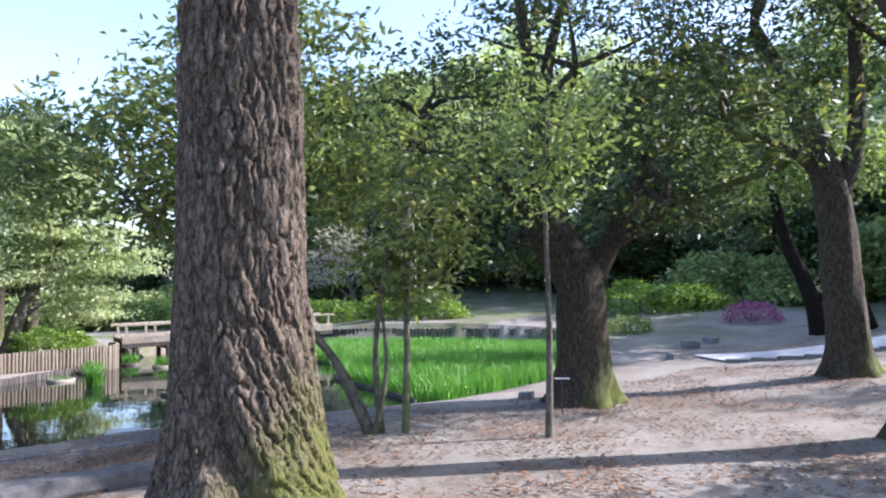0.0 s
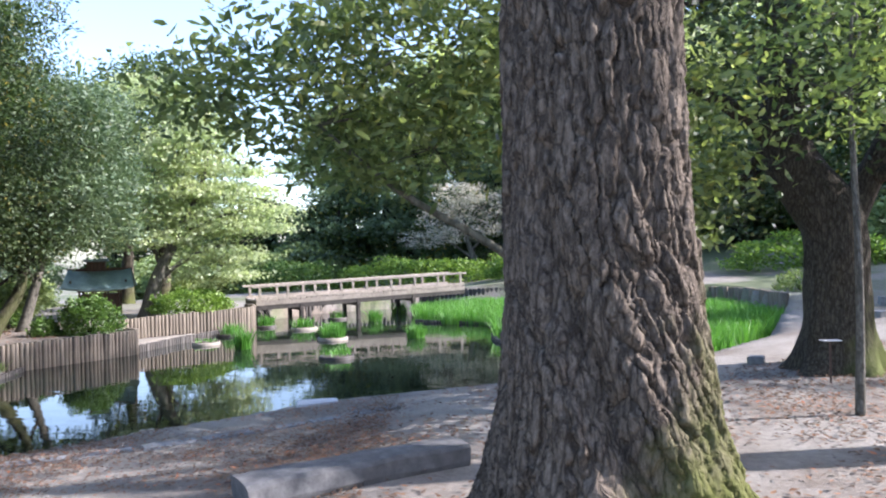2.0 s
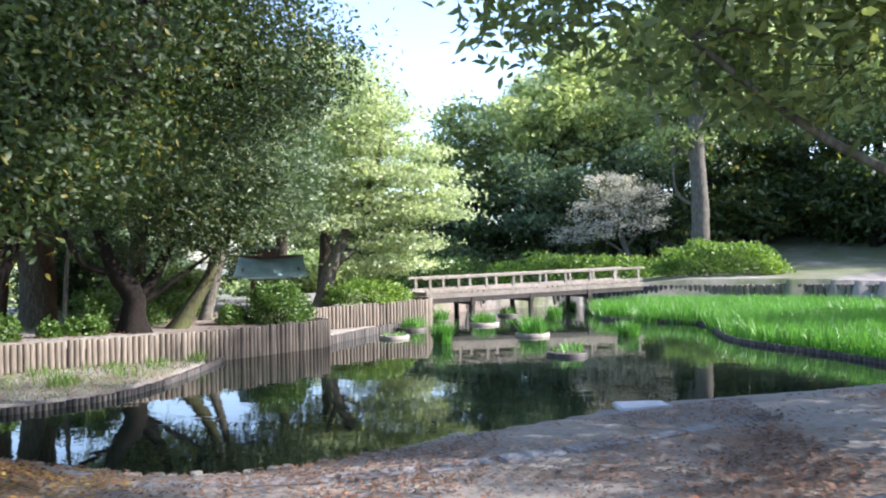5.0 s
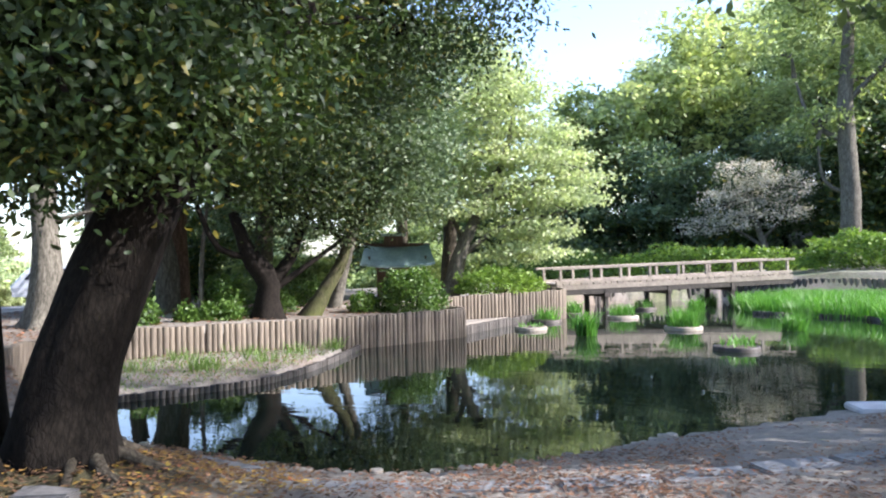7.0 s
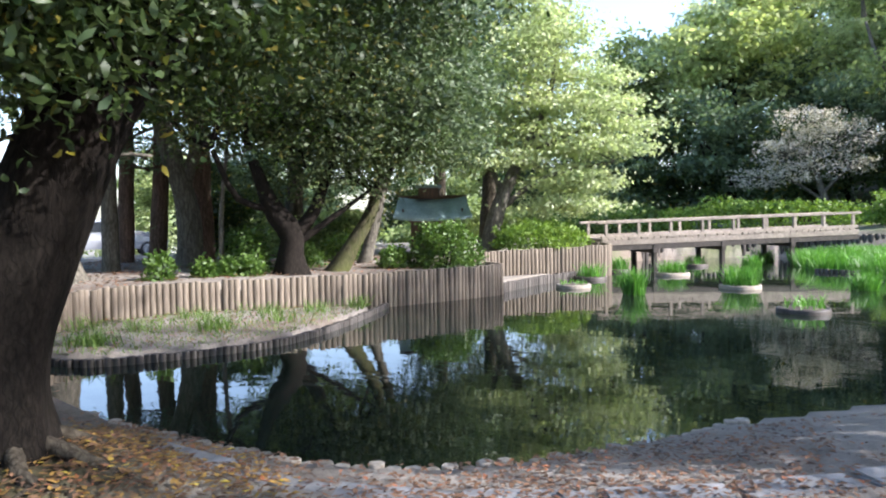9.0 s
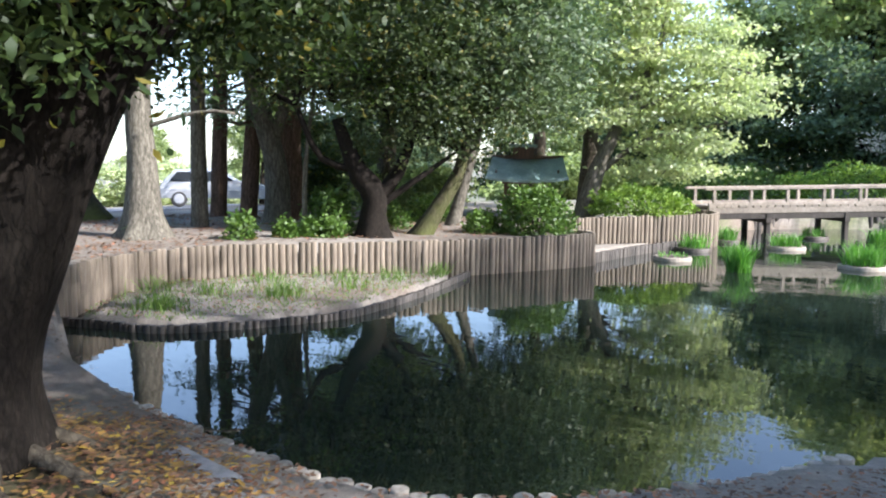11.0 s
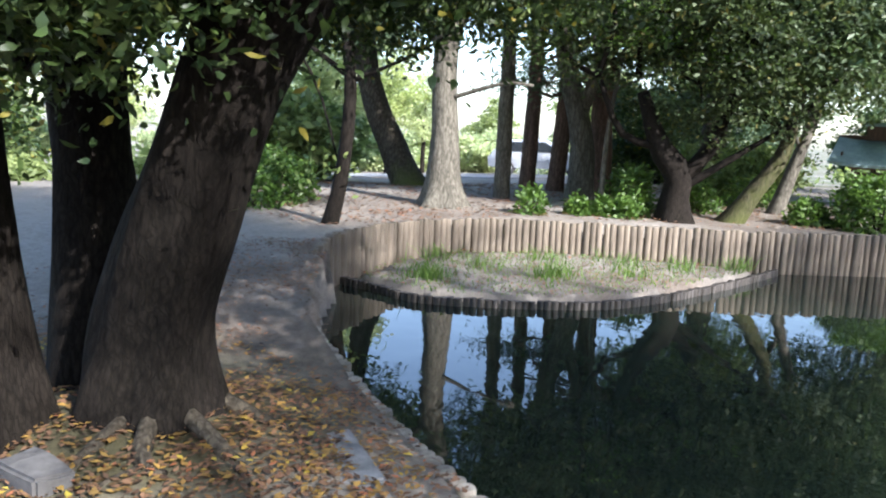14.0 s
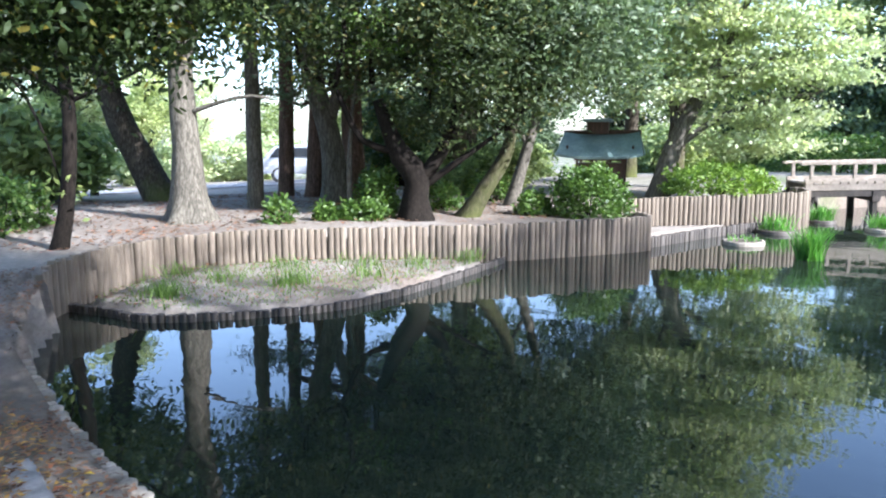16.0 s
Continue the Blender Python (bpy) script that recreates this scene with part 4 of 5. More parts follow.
def forest_tree(k, x, y, s, turn):
    blobs, leafm, tall = variants[k]
    z = ground_z(x, y) - 0.1
    for made, kk in FOREST:
        if kk == k:
            return copy_thing(made, Matrix.Translation((x, y, z)) @ pose(0, 0, 0, 0, 0, turn) @ Matrix.Scale(s, 4))
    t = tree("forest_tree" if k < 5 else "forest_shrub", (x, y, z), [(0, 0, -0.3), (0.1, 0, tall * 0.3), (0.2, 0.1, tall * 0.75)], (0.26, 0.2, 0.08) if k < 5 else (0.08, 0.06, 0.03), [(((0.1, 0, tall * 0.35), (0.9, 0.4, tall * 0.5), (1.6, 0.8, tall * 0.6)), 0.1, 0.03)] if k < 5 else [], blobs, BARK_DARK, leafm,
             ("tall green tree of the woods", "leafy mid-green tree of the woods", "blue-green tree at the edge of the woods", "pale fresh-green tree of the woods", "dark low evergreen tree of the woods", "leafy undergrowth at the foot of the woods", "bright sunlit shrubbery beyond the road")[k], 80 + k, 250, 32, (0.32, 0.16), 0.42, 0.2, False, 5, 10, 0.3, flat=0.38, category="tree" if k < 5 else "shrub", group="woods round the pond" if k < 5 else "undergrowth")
    FOREST.append((t, k))
    return t


def grove(points):
    for k, x, y, s in points:
        forest_tree(k, x, y, s, rng.uniform(0, 360))


far = []
for i in range(16):
    far.append(((3, 0, 3, 1, 3)[i % 5], -20 + 2.7 * i + rng.uniform(-1, 1), 58 + rng.uniform(-3, 8), rng.uniform(1.2, 1.6)))
for i in range(13):
    far.append(((1, 3, 0, 2, 3)[i % 5], -22 + 3.0 * i + rng.uniform(-1, 1), 50 + rng.uniform(-2, 2), rng.uniform(0.9, 1.3)))
for i in range(17):
    far.append(((4, 2, 4, 4, 2)[i % 5], -25 + 2.4 * i + rng.uniform(-0.8, 0.8), 45 + rng.uniform(-1.5, 1.5), rng.uniform(0.7, 1.0)))
for i in range(14):
    far.append(((4, 2, 4, 4, 2)[i % 5], 11 + 1.9 * i + rng.uniform(-1, 1), 40 - 1.6 * i + rng.uniform(-3, 3), rng.uniform(0.9, 1.4)))
for i in range(10):
    far.append((5, 6 + 2.4 * i + rng.uniform(-1, 1), 38 - 1.3 * i + rng.uniform(-1, 1), rng.uniform(0.8, 1.3)))
for i in range(9):
    far.append(((0, 4, 1)[i % 3], 25 + rng.uniform(-1, 5), 22 - 4.5 * i, rng.uniform(0.9, 1.2)))
# Unseen trees right of the path, added to shade the ground.
for i in range(3):
    far.append(((0, 1, 3)[i % 3], 10.5 + rng.uniform(-1, 2), 5.5 - 6.5 * i, rng.uniform(0.7, 0.85)))
# Three more unseen trees, placed to break up the sun on the ground.
for k, x, y, s in ((0, 12.6, 8.6, 0.8), (1, 15.5, 13.0, 0.9), (1, 9.9, 11.6, 0.62)):
    far.append((k, x, y, s))
for i in range(9):
    far.append(((3, 1, 3, 0)[i % 4], -50 - rng.uniform(0, 10), -6 + 7.5 * i, rng.uniform(0.45, 0.75)))
for i in range(18):
    far.append((6, -40 - rng.uniform(0, 5) - 0.15 * i, -4 + 3.0 * i, rng.uniform(0.55, 1.0)))
for i in range(7):
    far.append((5, -29 + 1.5 * i + rng.uniform(-0.5, 0.5), 39 + 0.8 * i, rng.uniform(0.6, 1.0)))
for i in range(8):
    far.append(((3, 1, 0)[i % 3], -34 - rng.uniform(0, 8), 2.0 + 3.4 * i + rng.uniform(-1, 1), rng.uniform(0.45, 0.62)))
for i in range(8):
    far.append(((1, 5, 4, 5)[i % 4], -21 - 1.7 * i, 6.5 - 0.9 * i + rng.uniform(-1, 1), rng.uniform(0.5, 0.7)))
for i in range(10):
    far.append((5, -19.5 - 1.1 * i, 20.0 + 1.3 * i + rng.uniform(-0.6, 0.6), rng.uniform(0.38, 0.55)))
for i in range(6):
    far.append(((4, 2)[i % 2], -24 - 1.5 * i, 21.5 + 1.7 * i, rng.uniform(0.45, 0.6)))
for i in range(5):
    far.append((4, -19.5 - 1.6 * i, 26.5 + 1.2 * i + rng.uniform(-0.5, 0.5), rng.uniform(0.5, 0.7)))
# an open strip runs through the trees up to the shrine
far = [f for f in far if not (10 < f[2] < 42.5 and f[1] < -10 and abs((f[1] + 6.1) * 0.765 + (f[2] - 8.65) * 0.644) < 1.5)]
far = [((2, 1, 4)[int(x + y) % 3], x, y, (1.4, 1.1, 1.5)[int(x + y) % 3] * s) if x > 5 and y > 25 and k in (0, 1, 3) else (k, x, y, s) for k, x, y, s in far]
far += [(5, -26.0, 12.6, 0.7), (3, -27.5, 12.0, 0.4), (5, -23.5, 10.7, 0.8), (3, -29.0, 14.5, 0.45), (4, -38.5, 48.5, 0.9), (1, -34.5, 51.0, 0.8), (4, -30.5, 50.0, 0.9), (2, -41.5, 45.0, 0.8), (4, -27.5, 47.0, 0.8), (5, -27.0, 38.5, 0.7)]
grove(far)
tree("bare_tree", (-11.2, 41.5, ground_z(-11.2, 41.5)), [(0, 0, -0.2), (-0.1, 0, 0.9), (-0.4, 0, 1.9), (-0.7, 0, 3.4)], (0.18, 0.15, 0.11, 0.05), [(((-0.1, 0, 0.9), (-1.2, 0, 1.7), (-2.4, 0, 2.2)), 0.08, 0.03), (((-0.2, 0, 1.3), (0.8, 0, 2.4), (1.4, 0, 3.4)), 0.08, 0.03)],
     [((-1.6, -0.3, 2.9), (1.6, 1.2, 0.8)), ((0.4, 0, 3.5), (1.5, 1.2, 0.8)), ((-0.7, 0, 4.2), (1.5, 1.2, 0.7)), ((-2.7, -0.2, 2.0), (1.1, 0.8, 0.5)), ((0.9, -0.2, 2.4), (1.0, 0.8, 0.4)), ((-0.7, -0.5, 2.2), (1.2, 0.8, 0.5))], BARK_GREY, LEAF_GREY, "pale greyish tree covered with faded blossom", 91, 210, 34, (0.12, 0.05), 0.24, 0.1, flat=0.4, twigs=26)
tree("tall_tree", (-8.0, 39.6, ground_z(-8.0, 39.6)), [(0, 0, -0.2), (0.1, 0, 2.5), (0.0, 0, 6.0), (0.2, 0, 9.5)], (0.42, 0.34, 0.3, 0.2), [(((0, 0, 4.6), (-1.2, 0, 5.6), (-1.8, 0, 7.4)), 0.12, 0.05), (((0, 0, 2.6), (-0.8, -0.2, 3.2), (-1.0, -0.3, 4.8)), 0.09, 0.04), (((0.05, 0, 6.2), (1.2, 0, 7.4), (2.2, 0.2, 8.6)), 0.12, 0.05)],
     [((0, 0, 10.5), (2.8, 2.8, 1.5)), ((-1.9, 0, 8.4), (1.5, 1.5, 0.7)), ((2.3, 0.2, 9.0), (1.7, 1.7, 0.9)), ((-0.9, -0.4, 5.6), (1.3, 1.2, 0.5)), ((0.6, 0.6, 7.2), (1.6, 1.4, 0.6))], BARK_GREY, LEAF_FOREST, "tall tree with a straight grey trunk at the wood edge", 92, 330, 24, (0.24, 0.12), 0.36, flare=0.3)

# ---------------------------------------------------------------- log fence, banks and bridge
def log_mesh(name, r, h, material, seed, sides=9):
    rng = random.Random(seed)
    v, f = [], []
    rings = ((0, 1.0), (h * 0.5, 0.97), (h - 0.012, 0.96), (h, 0.86))
    for z, s in rings:
        for k in range(sides):
            a = 2 * math.pi * k / sides
            rr = r * s * (1 + 0.06 * math.sin(3 * a + seed) + rng.uniform(-0.02, 0.02))
            v.append((rr * math.cos(a), rr * math.sin(a), z + (rng.uniform(-0.004, 0.004) if z == h else 0)))
    for i in range(3):
        for k in range(sides):
            f.append((i * sides + k, i * sides + (k + 1) % sides, (i + 1) * sides + (k + 1) % sides, (i + 1) * sides + k))
    f.append(tuple(3 * sides + k for k in range(sides)))
    me = mesh_from(name, v, f, material, False)
    me.polygons.foreach_set("use_smooth", [True] * (3 * sides) + [False])
    return me


def log_row(name, line, pitch, r, top, bottom, material, label, category, seed, uneven=0.02, name_piece="log"):
    """Upright logs side by side along a line, each an object of its own."""
    rng = random.Random(seed)
    t = thing(name, pose(0, 0, 0), label, category, kind="structure")
    meshes = [log_mesh(name_piece, r * s, 1.0, material, seed + i) for i, s in enumerate((1.0, 0.93, 1.06, 0.97))]
    pts = curve2(line, pitch)
    n = len(pts)
    for i, (x, y) in enumerate(pts):
        zt = top(i / max(1, n - 1)) + rng.uniform(-uneven, uneven)
        m = pose(x + rng.uniform(-0.006, 0.006), y + rng.uniform(-0.006, 0.006), bottom, rng.uniform(-1, 1), rng.uniform(-1, 1), rng.uniform(0, 360)) @ Matrix.Diagonal((1, 1, zt - bottom, 1))
        child(name_piece, rng.choice(meshes), t, m)
    return t


log_row("log_fence", FENCE, 0.092, 0.05, lambda u: -0.14 + 0.36 * min(1, u * 5.5), -0.7, LOG, "weathered upright log fence holding the raised bank", "fence", 1, 0.016)
log_row("log_wall", WALL, 0.1, 0.054, lambda u: 0.34 + 0.08 * u, -0.7, LOG, "curved pale log wall beside the footbridge", "wall", 2, 0.012)
log_row("bank_edging", CURB[2:], 0.075, 0.04, lambda u: -0.265, -0.8, LOG_DARK, "low dark edging of short wet logs", "edging", 3, 0.008)
log_row("shelf_edging", SHELF, 0.085, 0.045, lambda u: -0.17, -0.8, LOG_DARK, "low dark log edging under the log wall", "edging", 4, 0.01)
log_row("shore_edging", SHORE[6:], 0.1, 0.05, lambda u: -0.235, -0.8, LOG_PALE, "row of short log ends along the shore", "edging", 5, 0.02)
log_row("iris_edging", BED[:7], 0.12, 0.06, lambda u: -0.27, -0.8, LOG_DARK, "dark log edging of the iris bed", "edging", 6, 0.01)

log_row("far_bank_wall", FAR_BANK[1:5], 0.17, 0.085, lambda u: 0.2 + 0.2 * u, -0.8, LOG_DARK, "dark log wall along the far bank", "wall", 7, 0.015)
log_row("far_bank_wall", [(-8.35, 34.0)] + FAR_BANK[5:8], 0.17, 0.085, lambda u: 0.4 + 0.05 * u, -0.8, LOG, "grey log wall behind the iris bed", "wall", 8, 0.015)


def footbridge():
    a, b = Vector((-15.1, 26.45, 0)), Vector((-9.6, 31.85, 0))
    d = b - a
    ln = d.length
    m = Matrix.Translation((a.x, a.y, 0.27)) @ pose(0, 0, 0, 0, -1.3, math.degrees(math.atan2(d.y, d.x)))
    t = thing("footbridge", m, "weathered wooden footbridge with low rails over the pond", "bridge")
    w, dz = 1.4, 0.18
    plank = bpy.data.meshes.new("plank")
    bm = box_bm(0.17, w, 0.05, 0.006)
    bm.to_mesh(plank)
    bm.free()
    plank.materials.append(PLANK)
    for i in range(int(ln / 0.185)):
        child("plank", plank, t, pose(0.1 + 0.185 * i, random.uniform(-0.01, 0.01), dz, 0, 0, random.uniform(-0.5, 0.5)))
    for y in (-w / 2 + 0.06, w / 2 - 0.06):
        part("beam", box_bm(ln, 0.12, 0.15, 0.01, (ln / 2, y, dz - 0.1)), PLANK, t)
        part("rail", box_bm(ln + 0.2, 0.1, 0.07, 0.012, (ln / 2, y, dz + 0.44)), PLANK, t)
        part("kerb_rail", box_bm(ln, 0.08, 0.08, 0.008, (ln / 2, y, dz + 0.06)), PLANK, t)
        for i in range(9):
            part("post", box_bm(0.075, 0.075, 0.42, 0.008, (0.15 + (ln - 0.3) * i / 8, y, dz + 0.21)), PLANK, t)
        for x in (1.5, 3.5, 5.6):
            part("support_post", box_bm(0.14, 0.14, 1.5, 0.03, (x, y, dz - 0.9)), LOG_DARK, t)
        # Added dark beams stand in for the strip of shade under the deck.
        part("lower_beam", box_bm(ln, 0.1, 0.14, 0.01, (ln / 2, y, dz - 0.245)), LOG_DARK, t)
    for x in (1.5, 3.5, 5.6):
        part("cross_beam", box_bm(0.14, w + 0.1, 0.12, 0.01, (x, 0, dz - 0.36)), LOG_DARK, t)


footbridge()

# ---------------------------------------------------------------- planting
def blades_mesh(name, pts, tall, wide, material, rng, lean=0.25):
    n = len(pts)
    h = (tall * rng.uniform(0.6, 1.2, n))[:, None]
    a = rng.uniform(0, 2 * math.pi, n)
    side = np.stack([np.cos(a), np.sin(a), np.zeros(n)], axis=1) * wide * 0.5
    to = rng.normal(size=(n, 3)) * lean
    to[:, 2] = 0
    up = np.array((0, 0, 1.0))
    p = np.asarray(pts)
    v = np.stack([p - side, p + side, p + up * h * 0.6 + to * h * 0.45 + side * 0.8, p + up * h * 0.6 + to * h * 0.45 - side * 0.8, p + up * h * 0.95 + to * h * 1.2], axis=1)
    pat = np.array([0, 1, 2, 3, 3, 2, 4])
    loops = (pat[None, :] + (np.arange(n) * 5)[:, None]).ravel()
    return quick_mesh(name, v.reshape(-1, 3), loops, [4, 3] * n, material)


def scatter(poly, n, rng):
    poly = np.array(poly)
    out = np.zeros((0, 2))
    while len(out) < n:
        q = rng.uniform(poly.min(0), poly.max(0), (n * 2, 2))
        out = np.vstack([out, q[inside(poly, q[:, 0], q[:, 1])]])
    return out[:n]


rng = np.random.default_rng(7)
p = scatter(BED, 60000, rng)
dens = 0.55 + 0.45 * np.sin(1.7 * p[:, 0] + 0.6 * p[:, 1]) * np.cos(1.1 * p[:, 1])
p = p[rng.uniform(0, 1, len(p)) < 0.45 + 0.55 * dens]
tagged(new("iris_bed", blades_mesh("iris_bed", np.column_stack([p, np.full(len(p), WATER_Z - 0.02)]), 0.5, 0.022, IRIS, rng)), "dense bright green iris leaves in the shallow water", "iris", kind="stuff")


def island(x, y, r, tall, blades, ring, seed):
    rng = np.random.default_rng(seed)
    t = thing("iris_planter", pose(x, y, WATER_Z, 0, 0, seed * 40), "small round pond planter with green iris leaves" if ring else "tuft of iris leaves standing in the water", "planter", "planters in the pond")
    if ring:
        v, f = [], []
        n = 22
        for rr, z in ((r, -0.25), (r, 0.045), (r - 0.012, 0.07), (r - 0.05, 0.07), (r - 0.06, 0.03)):
            for k in range(n):
                a = 2 * math.pi * k / n
                w = 1 + 0.03 * math.sin(3 * a + seed)
                v.append((rr * w * math.cos(a), rr * w * math.sin(a), z + 0.006 * math.sin(7 * a)))
        for i in range(4):
            for k in range(n):
                f.append((i * n + k, i * n + (k + 1) % n, (i + 1) * n + (k + 1) % n, (i + 1) * n + k))
        child("rim", mesh_from("rim", v, f, LOG_PALE if seed % 2 else LOG_DARK), t)
        sv = [(0.93 * r * q * math.cos(a), 0.93 * r * q * math.sin(a), 0.06 + 0.03 * (1 - q)) for q in (1, 0.5) for a in np.linspace(0, 2 * math.pi, 16, endpoint=False)] + [(0, 0, 0.095)]
        sf = [(k, (k + 1) % 16, 16 + (k + 1) % 16, 16 + k) for k in range(16)] + [(16 + k, 16 + (k + 1) % 16, 32) for k in range(16)]
        child("soil", mesh_from("soil", sv, sf, SOIL), t)
    a, q = rng.uniform(0, 2 * math.pi, blades), r * 0.8 * np.sqrt(rng.uniform(0, 1, blades))
    child("leaves", blades_mesh("leaves", np.column_stack([q * np.cos(a), q * np.sin(a), np.full(blades, 0.05 if ring else 0.0)]), tall, 0.018, IRIS, rng, 0.3), t)


for i, (x, y, r, tall, blades, ring) in enumerate((
        (-13.2, 21.0, 0.4, 0.12, 60, True), (-13.65, 22.95, 0.42, 0.35, 130, True), (-11.65, 20.2, 0.28, 0.5, 240, False), (-13.95, 25.4, 0.35, 0.35, 150, True), (-12.4, 24.85, 0.45, 0.32, 190, True),
        (-12.8, 28.2, 0.4, 0.28, 120, True), (-10.25, 22.2, 0.45, 0.42, 320, True), (-8.6, 18.8, 0.42, 0.2, 90, True), (-11.15, 27.5, 0.32, 0.4, 190, False), (-11.55, 31.0, 0.4, 0.4, 190, False), (-8.2, 22.75, 0.35, 0.36, 200, False), (-8.3, 26.5, 0.4, 0.4, 220, False))):
    island(x, y, 0.88 * r, tall, blades, ring, i + 1)


def shrub(name, x, y, rx, ry, h, leaf, label, seed, n, size=(0.09, 0.05), base=None, category="shrub", turn=0.0):
    """A clipped shrub: bare stems inside, a skin of leaves with an uneven outline."""
    rng = np.random.default_rng(seed)
    z = (ground_z(x, y) if base is None else base) - 0.02
    t = thing(name, pose(x, y, z, 0, 0, turn), label, category)
    st = Tubes()
    for i in range(7):
        a = rng.uniform(0, 6.28)
        e = np.array((rx * 0.6 * math.cos(a), ry * 0.6 * math.sin(a), h * rng.uniform(0.5, 0.8)))
        st.add(((0.2 * e[0], 0.2 * e[1], -0.05), 0.6 * e + np.array((0, 0, 0.05)), e), (0.018, 0.006), 5, 0.05, 0.15)
    child("stems", st.mesh("stems", BARK_DARK), t)
    d = rng.normal(size=(n, 3))
    d /= np.linalg.norm(d, axis=1)[:, None]
    d[:, 2] = np.abs(d[:, 2])
    q = rng.uniform(0.45, 1, n) ** 0.4
    lump = 1 + 0.10 * np.sin(5 * d[:, 0] + seed) * np.cos(6 * d[:, 1]) + 0.08 * np.sin(11 * d[:, 2] + 7 * d[:, 0])
    sup = (np.abs(d) ** 3).sum(1) ** (-1 / 3)
    p = d * (q * lump * sup)[:, None] * np.array((rx, ry, h)) + rng.normal(size=(n, 3)) * 0.025
    p[:, 2] = np.maximum(p[:, 2], 0.02)
    child("leaves", leaves_mesh("leaves", p, size[0], size[1], leaf, rng, -0.25), t)
    return t


shrub("round_shrub", -14.95, 19.0, 0.62, 0.6, 0.85, LEAF_DULL, "rounded dark green clipped shrub above the log fence", 101, 4200)
shrub("clipped_hedge", -14.9, 22.9, 1.05, 0.7, 0.62, LEAF_HEDGE, "clipped bright green hedge above the log wall", 102, 5200, turn=55, category="hedge", base=0.36)
shrub("clipped_hedge", -7.0, 36.4, 2.3, 1.2, 1.25, LEAF_HEDGE, "broad clipped azalea mound beyond the bridge", 103, 7000, (0.15, 0.08), category="hedge")
shrub("low_hedge", -13.0, 38.5, 4.5, 1.2, 1.4, LEAF_HEDGE, "long low hedge along the far bank", 104, 9000, (0.16, 0.08), category="hedge")
shrub("low_hedge", -19.5, 38.0, 2.6, 1.3, 1.4, LEAF_DULL, "dark mixed shrubs on the far bank", 105, 4500, (0.16, 0.08), category="hedge")
for i, (x, y, r, h) in enumerate(((-16.9, 14.9, 0.18, 0.3), (-16.75, 15.25, 0.16, 0.28), (-16.55, 15.5, 0.18, 0.3), (-17.6, 16.3, 0.4, 0.75), (-15.7, 18.4, 0.3, 0.4), (-17.4, 17.6, 0.4, 0.5), (-18.0, 19.5, 0.5, 0.6), (-18.5, 10.5, 0.45, 0.85), (-18.0, 10.1, 0.4, 0.6), (-19.0, 10.9, 0.4, 0.7), (-17.0, 14.1, 0.22, 0.42), (-16.9, 15.9, 0.3, 0.8))):
    shrub("small_shrub", x, y, r, r, h, LEAF_DULL, "small leafy shrub under the trees", 120 + i, 500 if r < 0.25 else 900, (0.1, 0.05))
shrub("azalea", 6.3, 31.0, 0.9, 0.8, 0.7, LEAF_PINK, "pink flowering azalea on the slope", 140, 1800)
shrub("broad_shrub", 3.5, 36.0, 3.2, 1.4, 1.3, LEAF_HEDGE, "bright green mound on the far slope", 141, 5000, (0.17, 0.09))
shrub("broad_shrub", 2.0, 29.5, 0.8, 0.7, 0.6, LEAF_MID, "low green shrub beside the path", 142, 1500)

rng = np.random.default_rng(17)
for i in range(9):
    x, y = ((-14.6, 11.5), (-14.9, 12.3), (-15.2, 13.3), (-14.3, 12.9), (-14.9, 14.3), (-14.45, 14.9), (-14.35, 15.8), (-14.2, 13.9), (-15.6, 12.0))[i]
    k = 60 if i % 3 else 160
    p = np.column_stack([x + rng.normal(size=k) * 0.14, y + rng.normal(size=k) * 0.14])
    t = tagged(new("grass_tuft", blades_mesh("grass_tuft", np.column_stack([p, height(p[:, 0], p[:, 1]) - 0.01]), 0.2, 0.012, GRASS, rng, 0.4)), "thin tuft of green grass on the low bank", "grass", "tufts on the bank", "stuff")
p = scatter(BANK, 3800, rng)
tagged(new("bank_grass", blades_mesh("bank_grass", np.column_stack([p, height(p[:, 0], p[:, 1]) - 0.005]), 0.045, 0.01, GRASS, rng, 0.6)), "short sparse grass on the low bank", "grass", kind="stuff")

# ---------------------------------------------------------------- stones
def stone(name, x, y, sx, sy, sz, turn, material, label, category, seed, sink=0.02, group=""):
    random.seed(seed)
    bm = box_bm(sx, sy, sz, 0, (0, 0, sz / 2), 0.012)
    bmesh.ops.subdivide_edges(bm, edges=bm.edges[:], cuts=2, use_grid_fill=True)
    for v in bm.verts:
        v.co += Vector(noise.noise_vector(v.co * 5 + Vector((seed, 0, 0)))) * 0.012
    bmesh.ops.bevel(bm, geom=[e for e in bm.edges if e.calc_face_angle(0) > 0.9], offset=0.014, segments=2, affect="EDGES")
    me = bpy.data.meshes.new(name)
    bm.to_mesh(me)
    bm.free()
    me.materials.append(material)
    ob = new(name, me)
    ob.matrix_world = pose(x, y, ground_z(x, y) - sink, 0, 0, turn)
    return tagged(ob, label, category, group)


